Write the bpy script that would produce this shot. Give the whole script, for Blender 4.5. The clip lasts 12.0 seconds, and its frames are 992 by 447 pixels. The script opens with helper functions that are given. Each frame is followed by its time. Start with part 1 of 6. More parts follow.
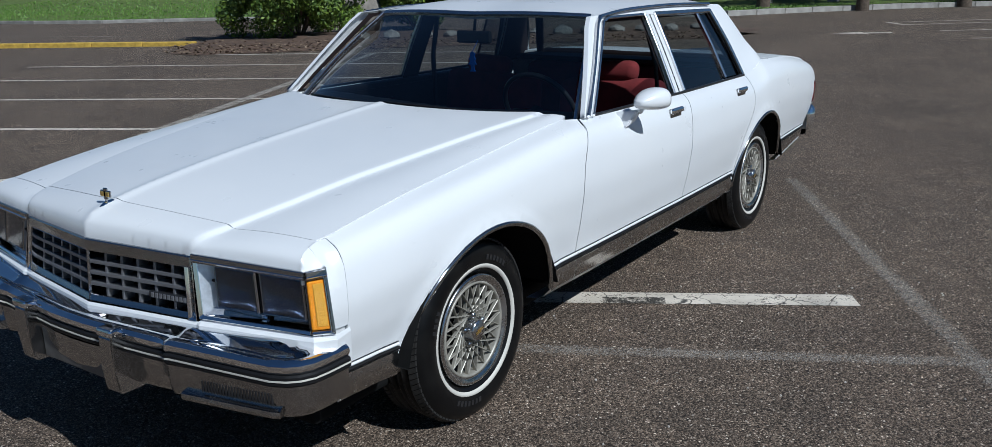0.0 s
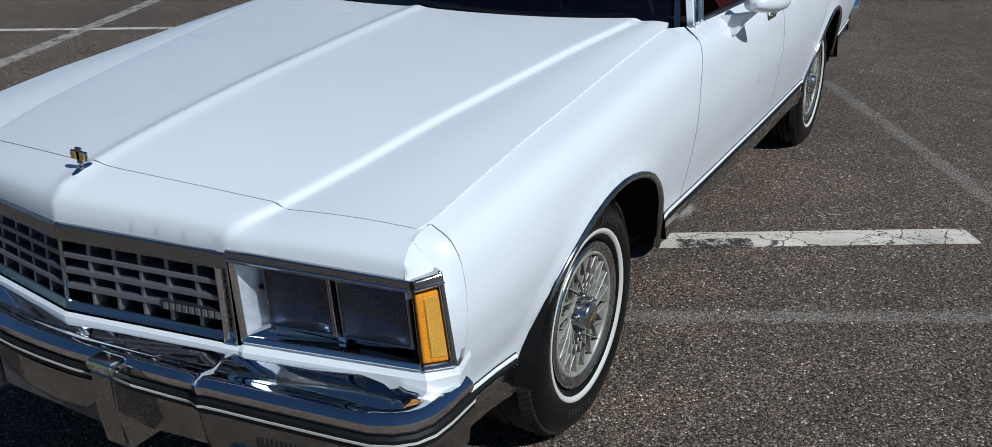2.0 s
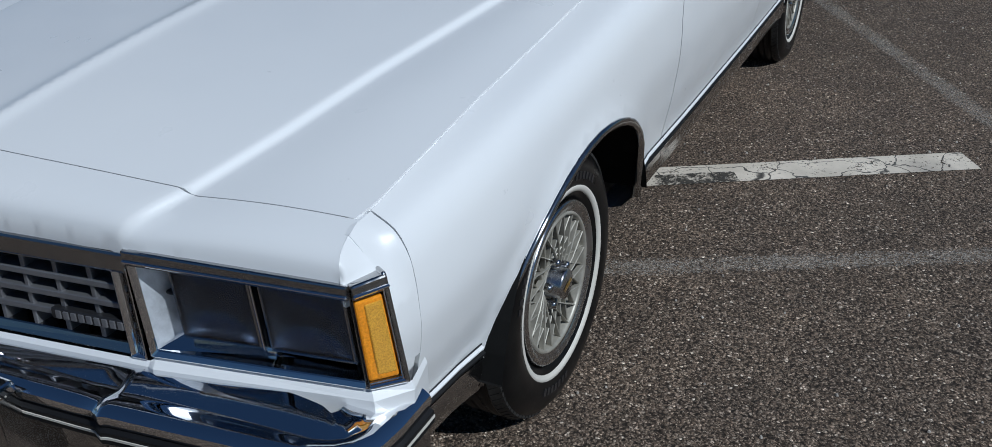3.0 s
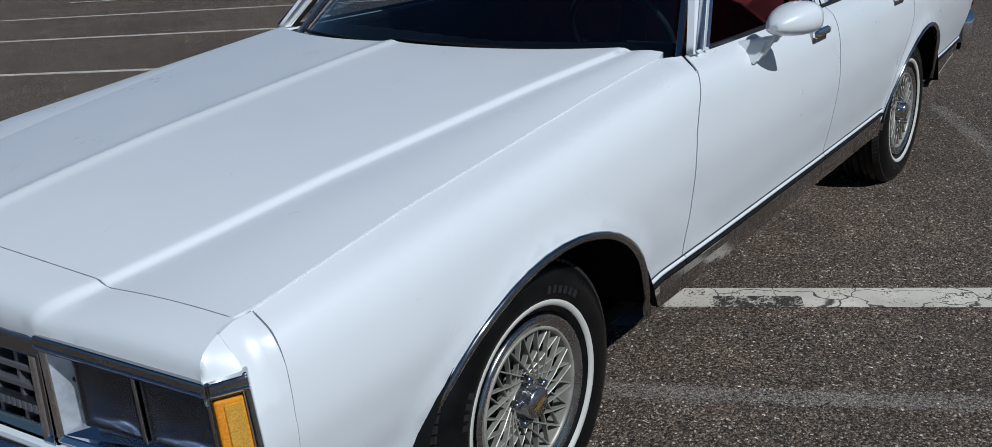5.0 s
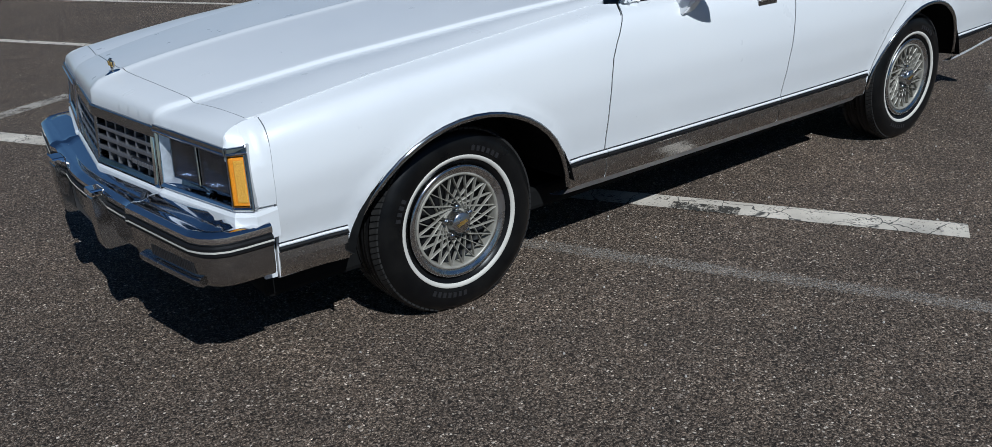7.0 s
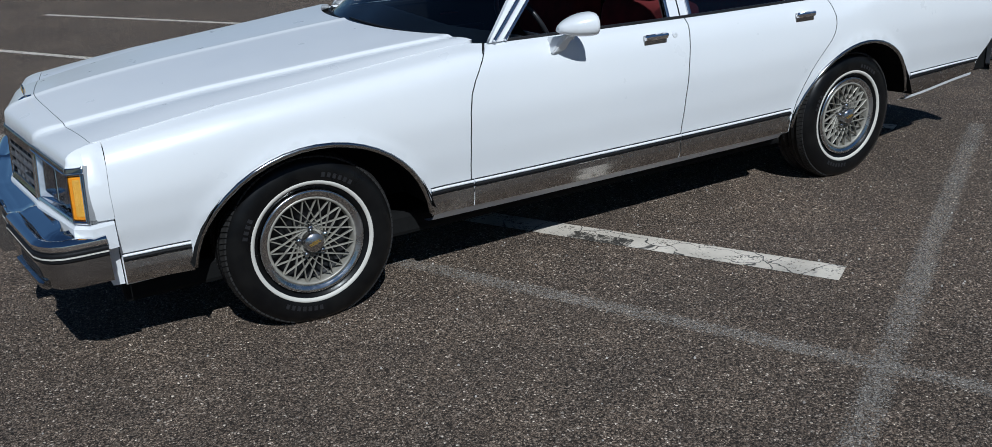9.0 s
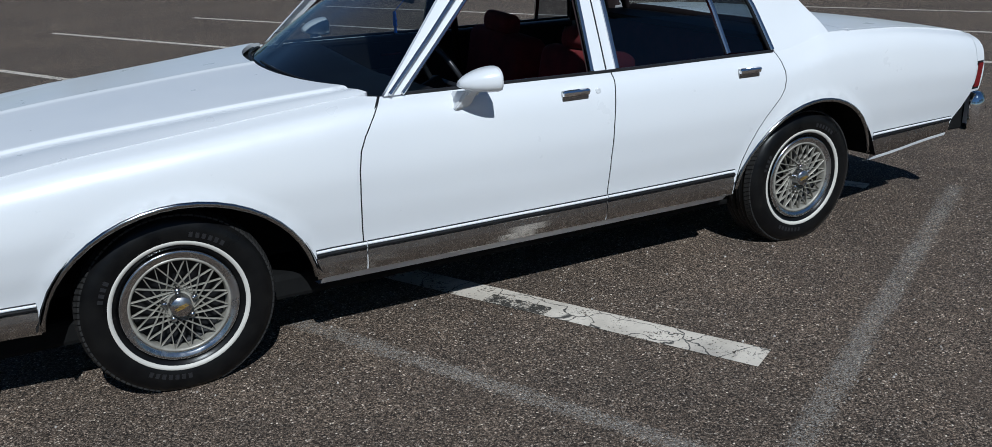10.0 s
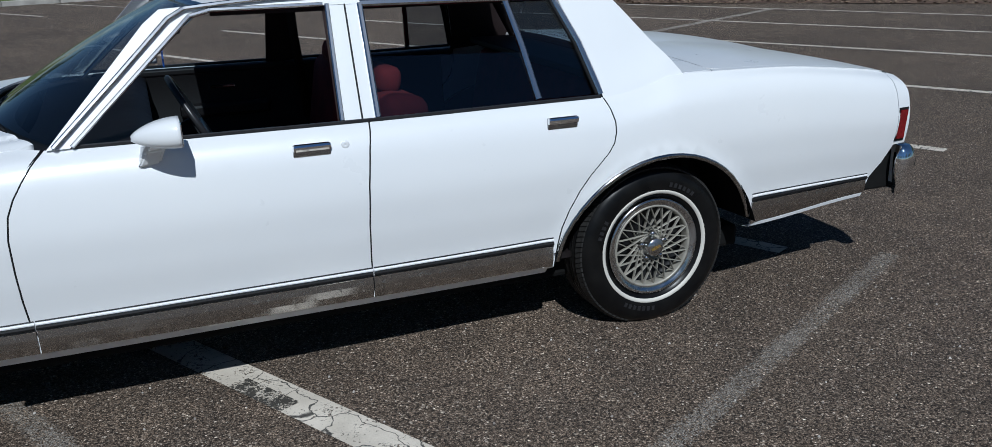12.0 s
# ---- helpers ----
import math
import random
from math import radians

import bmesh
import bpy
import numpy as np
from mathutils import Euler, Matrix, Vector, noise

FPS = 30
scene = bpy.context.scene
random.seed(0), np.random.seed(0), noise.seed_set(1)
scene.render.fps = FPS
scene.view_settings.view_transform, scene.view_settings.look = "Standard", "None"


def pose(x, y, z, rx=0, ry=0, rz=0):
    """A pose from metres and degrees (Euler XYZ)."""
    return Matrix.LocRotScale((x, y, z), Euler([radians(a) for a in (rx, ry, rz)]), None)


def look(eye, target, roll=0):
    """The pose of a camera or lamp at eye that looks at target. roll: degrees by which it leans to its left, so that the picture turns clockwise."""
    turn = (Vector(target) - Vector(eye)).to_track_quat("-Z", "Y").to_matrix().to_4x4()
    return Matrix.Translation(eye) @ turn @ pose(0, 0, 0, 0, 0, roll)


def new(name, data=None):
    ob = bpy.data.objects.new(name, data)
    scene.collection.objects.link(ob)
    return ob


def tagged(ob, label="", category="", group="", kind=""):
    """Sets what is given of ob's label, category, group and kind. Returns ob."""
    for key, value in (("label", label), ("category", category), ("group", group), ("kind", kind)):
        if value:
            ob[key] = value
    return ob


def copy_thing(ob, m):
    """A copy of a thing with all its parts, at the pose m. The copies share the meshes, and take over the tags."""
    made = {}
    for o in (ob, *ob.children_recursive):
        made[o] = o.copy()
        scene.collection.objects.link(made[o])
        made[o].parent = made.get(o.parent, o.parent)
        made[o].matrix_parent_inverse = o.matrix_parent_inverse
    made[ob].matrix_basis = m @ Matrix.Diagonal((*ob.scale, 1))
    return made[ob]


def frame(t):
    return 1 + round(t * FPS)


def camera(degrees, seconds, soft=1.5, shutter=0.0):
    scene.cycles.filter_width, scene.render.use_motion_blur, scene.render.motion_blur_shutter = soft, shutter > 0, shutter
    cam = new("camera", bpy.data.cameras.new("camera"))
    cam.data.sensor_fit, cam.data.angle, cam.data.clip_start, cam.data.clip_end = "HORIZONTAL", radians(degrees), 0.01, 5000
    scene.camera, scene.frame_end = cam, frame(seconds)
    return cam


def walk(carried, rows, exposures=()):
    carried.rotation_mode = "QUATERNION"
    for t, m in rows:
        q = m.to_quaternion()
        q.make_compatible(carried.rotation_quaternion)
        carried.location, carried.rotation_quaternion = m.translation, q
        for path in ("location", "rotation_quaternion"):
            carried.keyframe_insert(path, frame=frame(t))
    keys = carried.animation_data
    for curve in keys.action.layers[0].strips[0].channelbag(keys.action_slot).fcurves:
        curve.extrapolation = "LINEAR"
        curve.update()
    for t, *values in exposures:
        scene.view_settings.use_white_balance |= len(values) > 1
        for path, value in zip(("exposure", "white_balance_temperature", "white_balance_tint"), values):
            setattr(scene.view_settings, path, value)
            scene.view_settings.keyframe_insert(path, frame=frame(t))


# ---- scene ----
cam = camera(57.7, 12.0, soft=0.55)
PATH = [
    (0, (-2.416, -2.618, 1.52), (-0.823, -1.528, 0.996), -1.3),
    (0.5, (-2.308, -2.341, 1.508), (-0.572, -1.504, 0.972), -0.4),
    (1, (-2.178, -2.15, 1.485), (-0.508, -1.227, 0.884), -1.1),
    (1.5, (-2.037, -1.93, 1.487), (-0.529, -0.79, 0.835), -2.2),
    (2, (-1.986, -1.726, 1.474), (-0.378, -0.808, 0.716), -1.2),
    (2.5, (-1.887, -1.631, 1.458), (-0.293, -0.904, 0.492), 0.0),
    (3, (-1.684, -1.587, 1.461), (-0.122, -0.763, 0.522), -2.5),
    (5, (-1.406, -1.953, 1.411), (0.044, -0.761, 0.721), -4.5),
    (5.5, (-1.529, -2.259, 1.437), (-0.232, -0.931, 0.693), 1.0),
    (6, (-1.556, -2.625, 1.443), (-0.364, -1.206, 0.691), 0.6),
    (6.5, (-1.662, -2.98, 1.451), (-0.488, -1.537, 0.716), -1.6),
    (8.5, (-1.271, -3.781, 1.497), (-0.324, -2.188, 0.745), -3.5),
    (9, (-0.951, -3.958, 1.517), (-0.03, -2.322, 0.827), -3.1),
    (9.5, (-0.655, -3.975, 1.528), (0.22, -2.299, 0.876), -2.9),
    (10, (-0.347, -3.943, 1.563), (0.524, -2.26, 0.924), -1.8),
    (10.5, (0.039, -3.996, 1.554), (0.869, -2.284, 0.936), -1.2),
    (11, (0.369, -3.927, 1.535), (1.168, -2.191, 0.944), -1.6),
    (11.5, (0.74, -3.876, 1.526), (1.52, -2.135, 0.929), -2.2),
    (12, (1.094, -3.847, 1.547), (1.785, -2.072, 0.936), -1.8),
]
walk(cam, [(t, look(eye, target, roll)) for t, eye, target, roll in PATH], [(0.0, -0.34, 5500, 5), (1.5, -0.38, 5500, 5), (2.0, -0.42, 5500, 5), (2.5, -0.47, 5500, 5), (3.0, -0.70, 5500, 5), (5.0, -0.70, 5500, 5), (5.5, -0.72, 5500, 5), (6.0, -0.64, 5500, 5), (6.5, -0.54, 5500, 5), (8.5, -0.48, 5500, 5), (12.0, -0.50, 5500, 5)])

# ---- world and sun ----
SUN_TO = Vector((-0.22, -1.0, 1.0)).normalized()  # from the ground towards the sun
sun_data = bpy.data.lights.new("sun", "SUN")
sun_data.energy, sun_data.angle, sun_data.color = 5.0, radians(0.53), (1.0, 0.955, 0.89)
sun = new("sun", sun_data)
sun.matrix_world = look(SUN_TO * 50, (0, 0, 0))
world = bpy.data.worlds.new("world")
scene.world = world
world.use_nodes = True
wn = world.node_tree.nodes
sky = wn.new("ShaderNodeTexSky")
sky.sky_type, sky.sun_disc = "NISHITA", False
sky.sun_elevation = math.asin(SUN_TO.z)
sky.sun_rotation = math.atan2(SUN_TO.x, SUN_TO.y)
sky.air_density, sky.dust_density, sky.ozone_density = 1.0, 0.0, 6.0
wn["Background"].inputs["Strength"].default_value = 0.047
world.node_tree.links.new(sky.outputs[0], wn["Background"].inputs["Color"])


# ---- materials ----
class Mat:
    """A node material under construction."""

    def __init__(self, name, color=(0.5, 0.5, 0.5), rough=0.5, metal=0.0, spec=0.5):
        self.m = bpy.data.materials.new(name)
        self.m.use_nodes = True
        self.t = self.m.node_tree
        self.b = self.t.nodes["Principled BSDF"]
        self.b.inputs["Base Color"].default_value = (*color, 1)
        self.b.inputs["Roughness"].default_value = rough
        self.b.inputs["Metallic"].default_value = metal
        self.b.inputs["Specular IOR Level"].default_value = spec
        self._co = None

    def node(self, kind, **props):
        n = self.t.nodes.new(kind)
        for k, v in props.items():
            if k in ("operation", "blend_type", "data_type", "feature", "noise_dimensions", "distance", "interpolation_type"):
                setattr(n, k, v)
            else:
                n.inputs[k].default_value = v
        return n

    def link(self, a, b):
        self.t.links.new(a, b)

    @property
    def co(self):
        if self._co is None:
            self._co = self.t.nodes.new("ShaderNodeTexCoord").outputs["Object"]
        return self._co

    def noise(self, scale, detail=4.0, rough=0.55, distortion=0.0):
        n = self.node("ShaderNodeTexNoise", Scale=scale, Detail=detail, Roughness=rough, Distortion=distortion)
        self.link(self.co, n.inputs["Vector"])
        return n.outputs["Fac"]

    def voronoi(self, scale, feature="F1", out="Distance"):
        n = self.node("ShaderNodeTexVoronoi", feature=feature, Scale=scale)
        self.link(self.co, n.inputs["Vector"])
        return n.outputs[out]

    def ramp(self, fac, *stops):
        n = self.t.nodes.new("ShaderNodeValToRGB")
        e = n.color_ramp.elements
        while len(e) < len(stops):
            e.new(0.5)
        for el, (p, c) in zip(e, stops):
            el.position = p
            el.color = (*c, 1) if isinstance(c, tuple) else (c, c, c, 1)
        self.link(fac, n.inputs["Fac"])
        return n.outputs["Color"]

    def mix(self, fac, a, b, blend="MIX"):
        n = self.t.nodes.new("ShaderNodeMixRGB")
        n.blend_type = blend
        for i, v in enumerate((fac, a, b)):
            sock = n.inputs[i]
            if isinstance(v, (int, float)):
                sock.default_value = v if i == 0 else (v, v, v, 1)
            elif isinstance(v, tuple):
                sock.default_value = (*v, 1)
            else:
                self.link(v, sock)
        return n.outputs[0]

    def bump(self, height, strength=0.3, dist=0.002):
        n = self.node("ShaderNodeBump", Strength=strength, Distance=dist)
        self.link(height, n.inputs["Height"])
        self.link(n.outputs[0], self.b.inputs["Normal"])
        return self

    def color(self, sock):
        self.link(sock, self.b.inputs["Base Color"])
        return self

    def rough(self, sock):
        self.link(sock, self.b.inputs["Roughness"])
        return self


def chip_cells(a, scale=128.0):
    """Stone chips: a random value for each chip, and how far a place lies from the chip's middle."""
    warp = a.node("ShaderNodeTexNoise", Scale=55.0, Detail=2.0)
    a.link(a.co, warp.inputs["Vector"])
    add = a.node("ShaderNodeVectorMath", operation="MULTIPLY_ADD")
    a.link(warp.outputs["Color"], add.inputs[0])
    add.inputs[1].default_value = (0.012, 0.012, 0.0)
    a.link(a.co, add.inputs[2])
    v = a.node("ShaderNodeTexVoronoi", feature="F1", Scale=scale)
    a.link(add.outputs[0], v.inputs["Vector"])
    sep = a.t.nodes.new("ShaderNodeSeparateColor")
    a.link(v.outputs["Color"], sep.inputs[0])
    return sep.outputs[0], sep.outputs[1], v.outputs["Distance"]


def make_asphalt():
    a = Mat("asphalt", rough=0.85, spec=0.3)
    r1, r2, dist = chip_cells(a, 112.0)
    tone = a.ramp(r1, (0.0, (0.052, 0.040, 0.032)), (0.42, (0.135, 0.106, 0.084)), (0.74, (0.225, 0.180, 0.145)), (0.92, (0.38, 0.325, 0.275)), (1.0, (0.82, 0.77, 0.70)))
    pit = a.ramp(dist, (0.36, 0.0), (0.62, 1.0))
    tone = a.mix(pit, tone, (0.018, 0.0145, 0.012))
    fine, fine2, fd = chip_cells(a, 330.0)
    tone = a.mix(a.ramp(a.noise(95.0, 3.0), (0.44, 0.0), (0.56, 0.85)), tone, a.ramp(fine2, (0.0, (0.022, 0.017, 0.014)), (0.6, (0.100, 0.079, 0.063)), (1.0, (0.38, 0.33, 0.28))))
    tone = a.mix(1.0, tone, a.ramp(fine, (0.0, 0.60), (0.7, 1.08), (1.0, 1.7)), "MULTIPLY")
    big = a.noise(0.55, 5.0)
    mid = a.noise(4.0, 5.0, 0.6)
    tint = a.mix(1.0, tone, a.ramp(big, (0.3, (0.82, 0.82, 0.82)), (0.7, (1.2, 1.18, 1.15))), "MULTIPLY")
    tint = a.mix(1.0, tint, a.ramp(mid, (0.33, (0.86, 0.86, 0.86)), (0.68, (1.16, 1.14, 1.10))), "MULTIPLY")
    tint = a.mix(1.0, tint, (1.13, 1.06, 1.0), "MULTIPLY")
    stain = a.ramp(a.noise(1.7, 3.0, 0.5, 0.6), (0.64, 0.0), (0.76, 0.4))
    tint = a.mix(stain, tint, (0.100, 0.074, 0.054))
    a.color(tint)
    a.bump(a.mix(0.45, a.ramp(dist, (0.0, 1.0), (0.65, 0.0)), a.mix(0.5, fd, a.noise(70.0, 4.0))), 0.9, 0.007)
    return a.m


def make_line_paint(name, worn, tone=1.0, fine=0.55):
    """Road paint that lets the asphalt show where it has worn off."""
    a = Mat(name, rough=0.75)
    wear = a.mix(fine, a.noise(9.0, 6.0, 0.72), a.noise(75.0, 4.0, 0.7))
    col = a.ramp(a.noise(6.0, 4.0), (0.3, tuple(c * tone for c in (0.54, 0.48, 0.40))), (0.7, tuple(c * tone for c in (0.74, 0.665, 0.565))))
    grime = a.ramp(a.noise(2.3, 4.0, 0.6, 0.4), (0.60, 0.0), (0.76, 0.4))
    col = a.mix(grime, col, (0.13, 0.125, 0.125))
    warp = a.node("ShaderNodeTexNoise", Scale=7.0, Detail=5.0)
    a.link(a.co, warp.inputs["Vector"])
    add = a.node("ShaderNodeVectorMath", operation="MULTIPLY_ADD")
    a.link(warp.outputs["Color"], add.inputs[0])
    add.inputs[1].default_value = (0.16, 0.16, 0.0)
    a.link(a.co, add.inputs[2])
    v = a.node("ShaderNodeTexVoronoi", feature="DISTANCE_TO_EDGE", Scale=5.0)
    a.link(add.outputs[0], v.inputs["Vector"])
    crack = a.ramp(v.outputs["Distance"], (0.0, 1.0), (0.008, 0.85), (0.016, 0.0))
    col = a.mix(crack, col, (0.045, 0.042, 0.038))
    a.color(col)
    a.bump(a.noise(110.0, 5.0), 0.5, 0.004)
    clear = a.t.nodes.new("ShaderNodeBsdfTransparent")
    mixer = a.t.nodes.new("ShaderNodeMixShader")
    a.link(a.ramp(wear, (worn - 0.03, 1.0), (worn + 0.03, 0.0)), mixer.inputs[0])
    out = a.t.nodes["Material Output"]
    a.link(a.b.outputs[0], mixer.inputs[1])
    a.link(clear.outputs[0], mixer.inputs[2])
    a.link(mixer.outputs[0], out.inputs["Surface"])
    return a.m


def make_ghost_paint():
    """The last of a worn-off line: paint left on single stone chips, thinning out to its sides."""
    a = Mat("faded_line_paint", rough=0.85)
    r1, r2, dist = chip_cells(a, 190.0)
    a.color(a.ramp(r1, (0.0, (0.26, 0.232, 0.20)), (0.6, (0.39, 0.35, 0.305)), (1.0, (0.64, 0.59, 0.52))))
    cover = a.t.nodes.new("ShaderNodeAttribute")
    cover.attribute_name = "cover"
    left = a.mix(1.0, cover.outputs["Color"], a.ramp(a.noise(3.0, 5.0, 0.65), (0.30, 0.45), (0.65, 1.0)), "MULTIPLY")
    keep = a.node("ShaderNodeMath", operation="LESS_THAN")
    a.link(r2, keep.inputs[0])
    a.link(left, keep.inputs[1])
    edge = a.node("ShaderNodeMath", operation="MULTIPLY")
    a.link(keep.outputs[0], edge.inputs[0])
    a.link(a.ramp(dist, (0.44, 0.52), (0.72, 0.0)), edge.inputs[1])
    clear = a.t.nodes.new("ShaderNodeBsdfTransparent")
    mixer = a.t.nodes.new("ShaderNodeMixShader")
    a.link(edge.outputs[0], mixer.inputs[0])
    a.link(clear.outputs[0], mixer.inputs[1])
    a.link(a.b.outputs[0], mixer.inputs[2])
    a.link(mixer.outputs[0], a.t.nodes["Material Output"].inputs["Surface"])
    return a.m


def make_paint():
    a = Mat("white_paint", (0.80, 0.81, 0.82), 0.34)
    a.color(a.ramp(a.noise(1.3, 3.0), (0.3, (0.785, 0.795, 0.81)), (0.7, (0.815, 0.82, 0.825))))
    a.rough(a.ramp(a.noise(9.0, 5.0), (0.3, 0.27), (0.75, 0.38)))
    a.b.inputs["Coat Weight"].default_value = 0.35
    a.b.inputs["Coat Roughness"].default_value = 0.12
    return a.m


def make_chrome(name="chrome", tone=0.88, rough=0.045):
    a = Mat(name, (tone, tone, tone * 1.01), rough, 1.0)
    a.rough(a.ramp(a.noise(7.0, 6.0, 0.7), (0.4, rough * 0.7), (0.75, rough * 2.4)))
    a.bump(a.noise(9.0, 2.0), 0.05, 0.004)
    return a.m


def make_trim_chrome():
    """The low side trim: bright steel, spattered with road dirt."""
    a = Mat("trim_steel", (0.55, 0.54, 0.53), 0.16, 1.0)
    dirt = a.ramp(a.noise(38.0, 6.0, 0.75), (0.56, 0.0), (0.68, 1.0))
    a.color(a.mix(dirt, (0.50, 0.49, 0.48), (0.33, 0.30, 0.26)))
    a.rough(a.mix(dirt, 0.14, 0.55))
    return a.m


def make_plain(name, color, rough=0.5, metal=0.0, scale=20.0, vary=0.15, bump=0.1, spec=0.5):
    a = Mat(name, color, rough, metal, spec)
    lo, hi = tuple(c * (1 - vary) for c in color), tuple(min(c * (1 + vary), 1) for c in color)
    a.color(a.ramp(a.noise(scale, 5.0), (0.3, lo), (0.7, hi)))
    if bump:
        a.bump(a.noise(scale * 6, 4.0), bump, 0.002)
    return a.m


def make_glass(name, tint, gleam, rough=0.02):
    """Thin car glass: a tinted see-through sheet with a gloss that grows at grazing angles."""
    a = Mat(name)
    t = a.t
    clear, gloss, mixer = (t.nodes.new("ShaderNodeBsdf" + k) for k in ("Transparent", "Glossy", "Diffuse"))
    t.nodes.remove(mixer)
    mixer = t.nodes.new("ShaderNodeMixShader")
    clear.inputs[0].default_value = (*tint, 1)
    gloss.inputs["Roughness"].default_value = rough
    facing = t.nodes.new("ShaderNodeLayerWeight")
    facing.inputs["Blend"].default_value = 0.5
    steep = a.node("ShaderNodeMath", operation="POWER")
    a.link(facing.outputs["Facing"], steep.inputs[0])
    steep.inputs[1].default_value = 4.0
    amount = a.node("ShaderNodeMath", operation="MULTIPLY_ADD")
    a.link(steep.outputs[0], amount.inputs[0])
    amount.inputs[1].default_value, amount.inputs[2].default_value = 1 - gleam, gleam
    a.link(amount.outputs[0], mixer.inputs[0])
    a.link(clear.outputs[0], mixer.inputs[1])
    a.link(gloss.outputs[0], mixer.inputs[2])
    a.link(mixer.outputs[0], t.nodes["Material Output"].inputs["Surface"])
    return a.m


def make_tyre():
    a = Mat("tyre_rubber", (0.02, 0.02, 0.021), 0.42, 0.0, 0.22)
    a.color(a.ramp(a.noise(14.0, 5.0), (0.35, (0.004, 0.004, 0.0045)), (0.75, (0.010, 0.0098, 0.0095))))
    a.rough(a.ramp(a.noise(6.0, 4.0), (0.3, 0.24), (0.7, 0.42)))
    a.bump(a.noise(160.0, 3.0), 0.15, 0.001)
    return a.m


def make_leaf(name, a0, a1):
    a = Mat(name, a0, 0.55)
    n = a.t.nodes.new("ShaderNodeNewGeometry")
    a.color(a.ramp(n.outputs["Random Per Island"], (0.0, a0), (1.0, a1)))
    return a.m


ASPHALT = make_asphalt()
LINE = make_line_paint("line_paint", 0.425)
TAR = make_line_paint("tar_smear", 0.485, 0.09)
LINE_GREY = make_line_paint("grey_line_paint", 0.47, 0.62)
LINE_FAINT = make_ghost_paint()
LINE_YELLOW = make_plain("yellow_kerb_paint", (0.55, 0.36, 0.06), 0.8, scale=8, vary=0.3)
CONCRETE = make_plain("kerb_concrete", (0.30, 0.285, 0.26), 0.9, scale=3, vary=0.3, bump=0.4)
PAINT = make_paint()
CHROME = make_chrome()
CHROME_DARK = make_chrome("aged_chrome", 0.42, 0.13)
RIM_STEEL = make_chrome("rim_steel", 0.52, 0.20)
STEEL = make_trim_chrome()
BLACK = make_plain("black_rubber", (0.010, 0.010, 0.011), 0.5, spec=0.22)
BLACK_GLOSS = make_plain("black_plastic", (0.02, 0.02, 0.022), 0.3)
UNDER = make_plain("underbody_black", (0.008, 0.008, 0.008), 0.9, spec=0.15)
GREY_GRILLE = make_plain("silver_grille_paint", (0.235, 0.235, 0.25), 0.34, 0.6, scale=12)
GREY_DULL = make_plain("dull_bumper_grey", (0.16, 0.155, 0.15), 0.5, 0.5, scale=10, vary=0.35)
SPOKE = make_plain("silver_spoke_paint", (0.34, 0.32, 0.275), 0.42, 0.25, scale=30, vary=0.25)
WHITEWALL = make_plain("whitewall_rubber", (0.62, 0.59, 0.53), 0.6, scale=10, vary=0.06)
TYRE = make_tyre()
# paler than the tyre: the shade in the tread grooves is done by colour
TREAD = make_plain("groove_contrast_rubber", (0.024, 0.023, 0.022), 0.6, scale=40, vary=0.3, spec=0.3)
GOLD = make_plain("gold_emblem", (0.75, 0.52, 0.17), 0.3, 0.8)
GLASS = make_glass("windscreen_glass", (0.50, 0.57, 0.60), 0.08)
GLASS_DARK = make_glass("tinted_glass", (0.40, 0.44, 0.48), 0.07)
LAMP_BOWL = make_plain("silvered_bowl", (0.21, 0.235, 0.28), 0.20, 0.95, scale=25, vary=0.4)
LENS = make_glass("lamp_lens", (0.80, 0.84, 0.90), 0.06, 0.05)
AMBER = make_plain("amber_lens", (0.90, 0.31, 0.012), 0.14, scale=260, vary=0.22, bump=0.5)
SILVER = make_plain("silvered_plastic", (0.62, 0.65, 0.70), 0.30, 0.55, scale=18, vary=0.3, bump=0.3)
BRIGHT = make_plain("brushed_aluminium", (0.60, 0.61, 0.63), 0.22, 1.0, scale=30, vary=0.05, bump=0.0)
AMBER_PALE = make_plain("pale_amber_lens", (0.95, 0.43, 0.045), 0.25, scale=420, vary=0.3, bump=0.8)
RED = make_plain("red_lens", (0.17, 0.008, 0.010), 0.15, scale=60, vary=0.25)
MAROON = make_plain("maroon_velour", (0.15, 0.015, 0.017), 0.9, scale=14, vary=0.25, bump=0.3)
# near black: the dimness of the cabin is put into this vinyl's colour
MAROON_DIMMED = make_plain("dimmed_maroon_vinyl", (0.005, 0.0025, 0.0028), 0.6, scale=8, vary=0.25)
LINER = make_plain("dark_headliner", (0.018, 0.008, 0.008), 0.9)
BLUE = make_plain("blue_card", (0.012, 0.09, 0.42), 0.5)
GRASS = make_plain("grass_ground", (0.095, 0.135, 0.024), 0.95, scale=3, vary=0.4, bump=0.6)
GRASS_BLADE = make_leaf("grass_blade", (0.07, 0.16, 0.02), (0.17, 0.28, 0.05))
SOIL = make_plain("bark_soil", (0.10, 0.062, 0.042), 0.95, scale=7, vary=0.5, bump=0.9)
LEAF = make_leaf("shrub_leaf", (0.030, 0.070, 0.008), (0.17, 0.25, 0.028))
LEAF_FAR = make_leaf("far_leaf", (0.02, 0.045, 0.012), (0.07, 0.11, 0.03))
BARK = make_plain("bark", (0.10, 0.075, 0.055), 0.95, scale=12, vary=0.4, bump=0.9)
STONE = make_plain("grey_stone", (0.22, 0.20, 0.175), 0.9, scale=4, vary=0.35, bump=0.6)

# ---- building helpers ----


SLOPES = {}


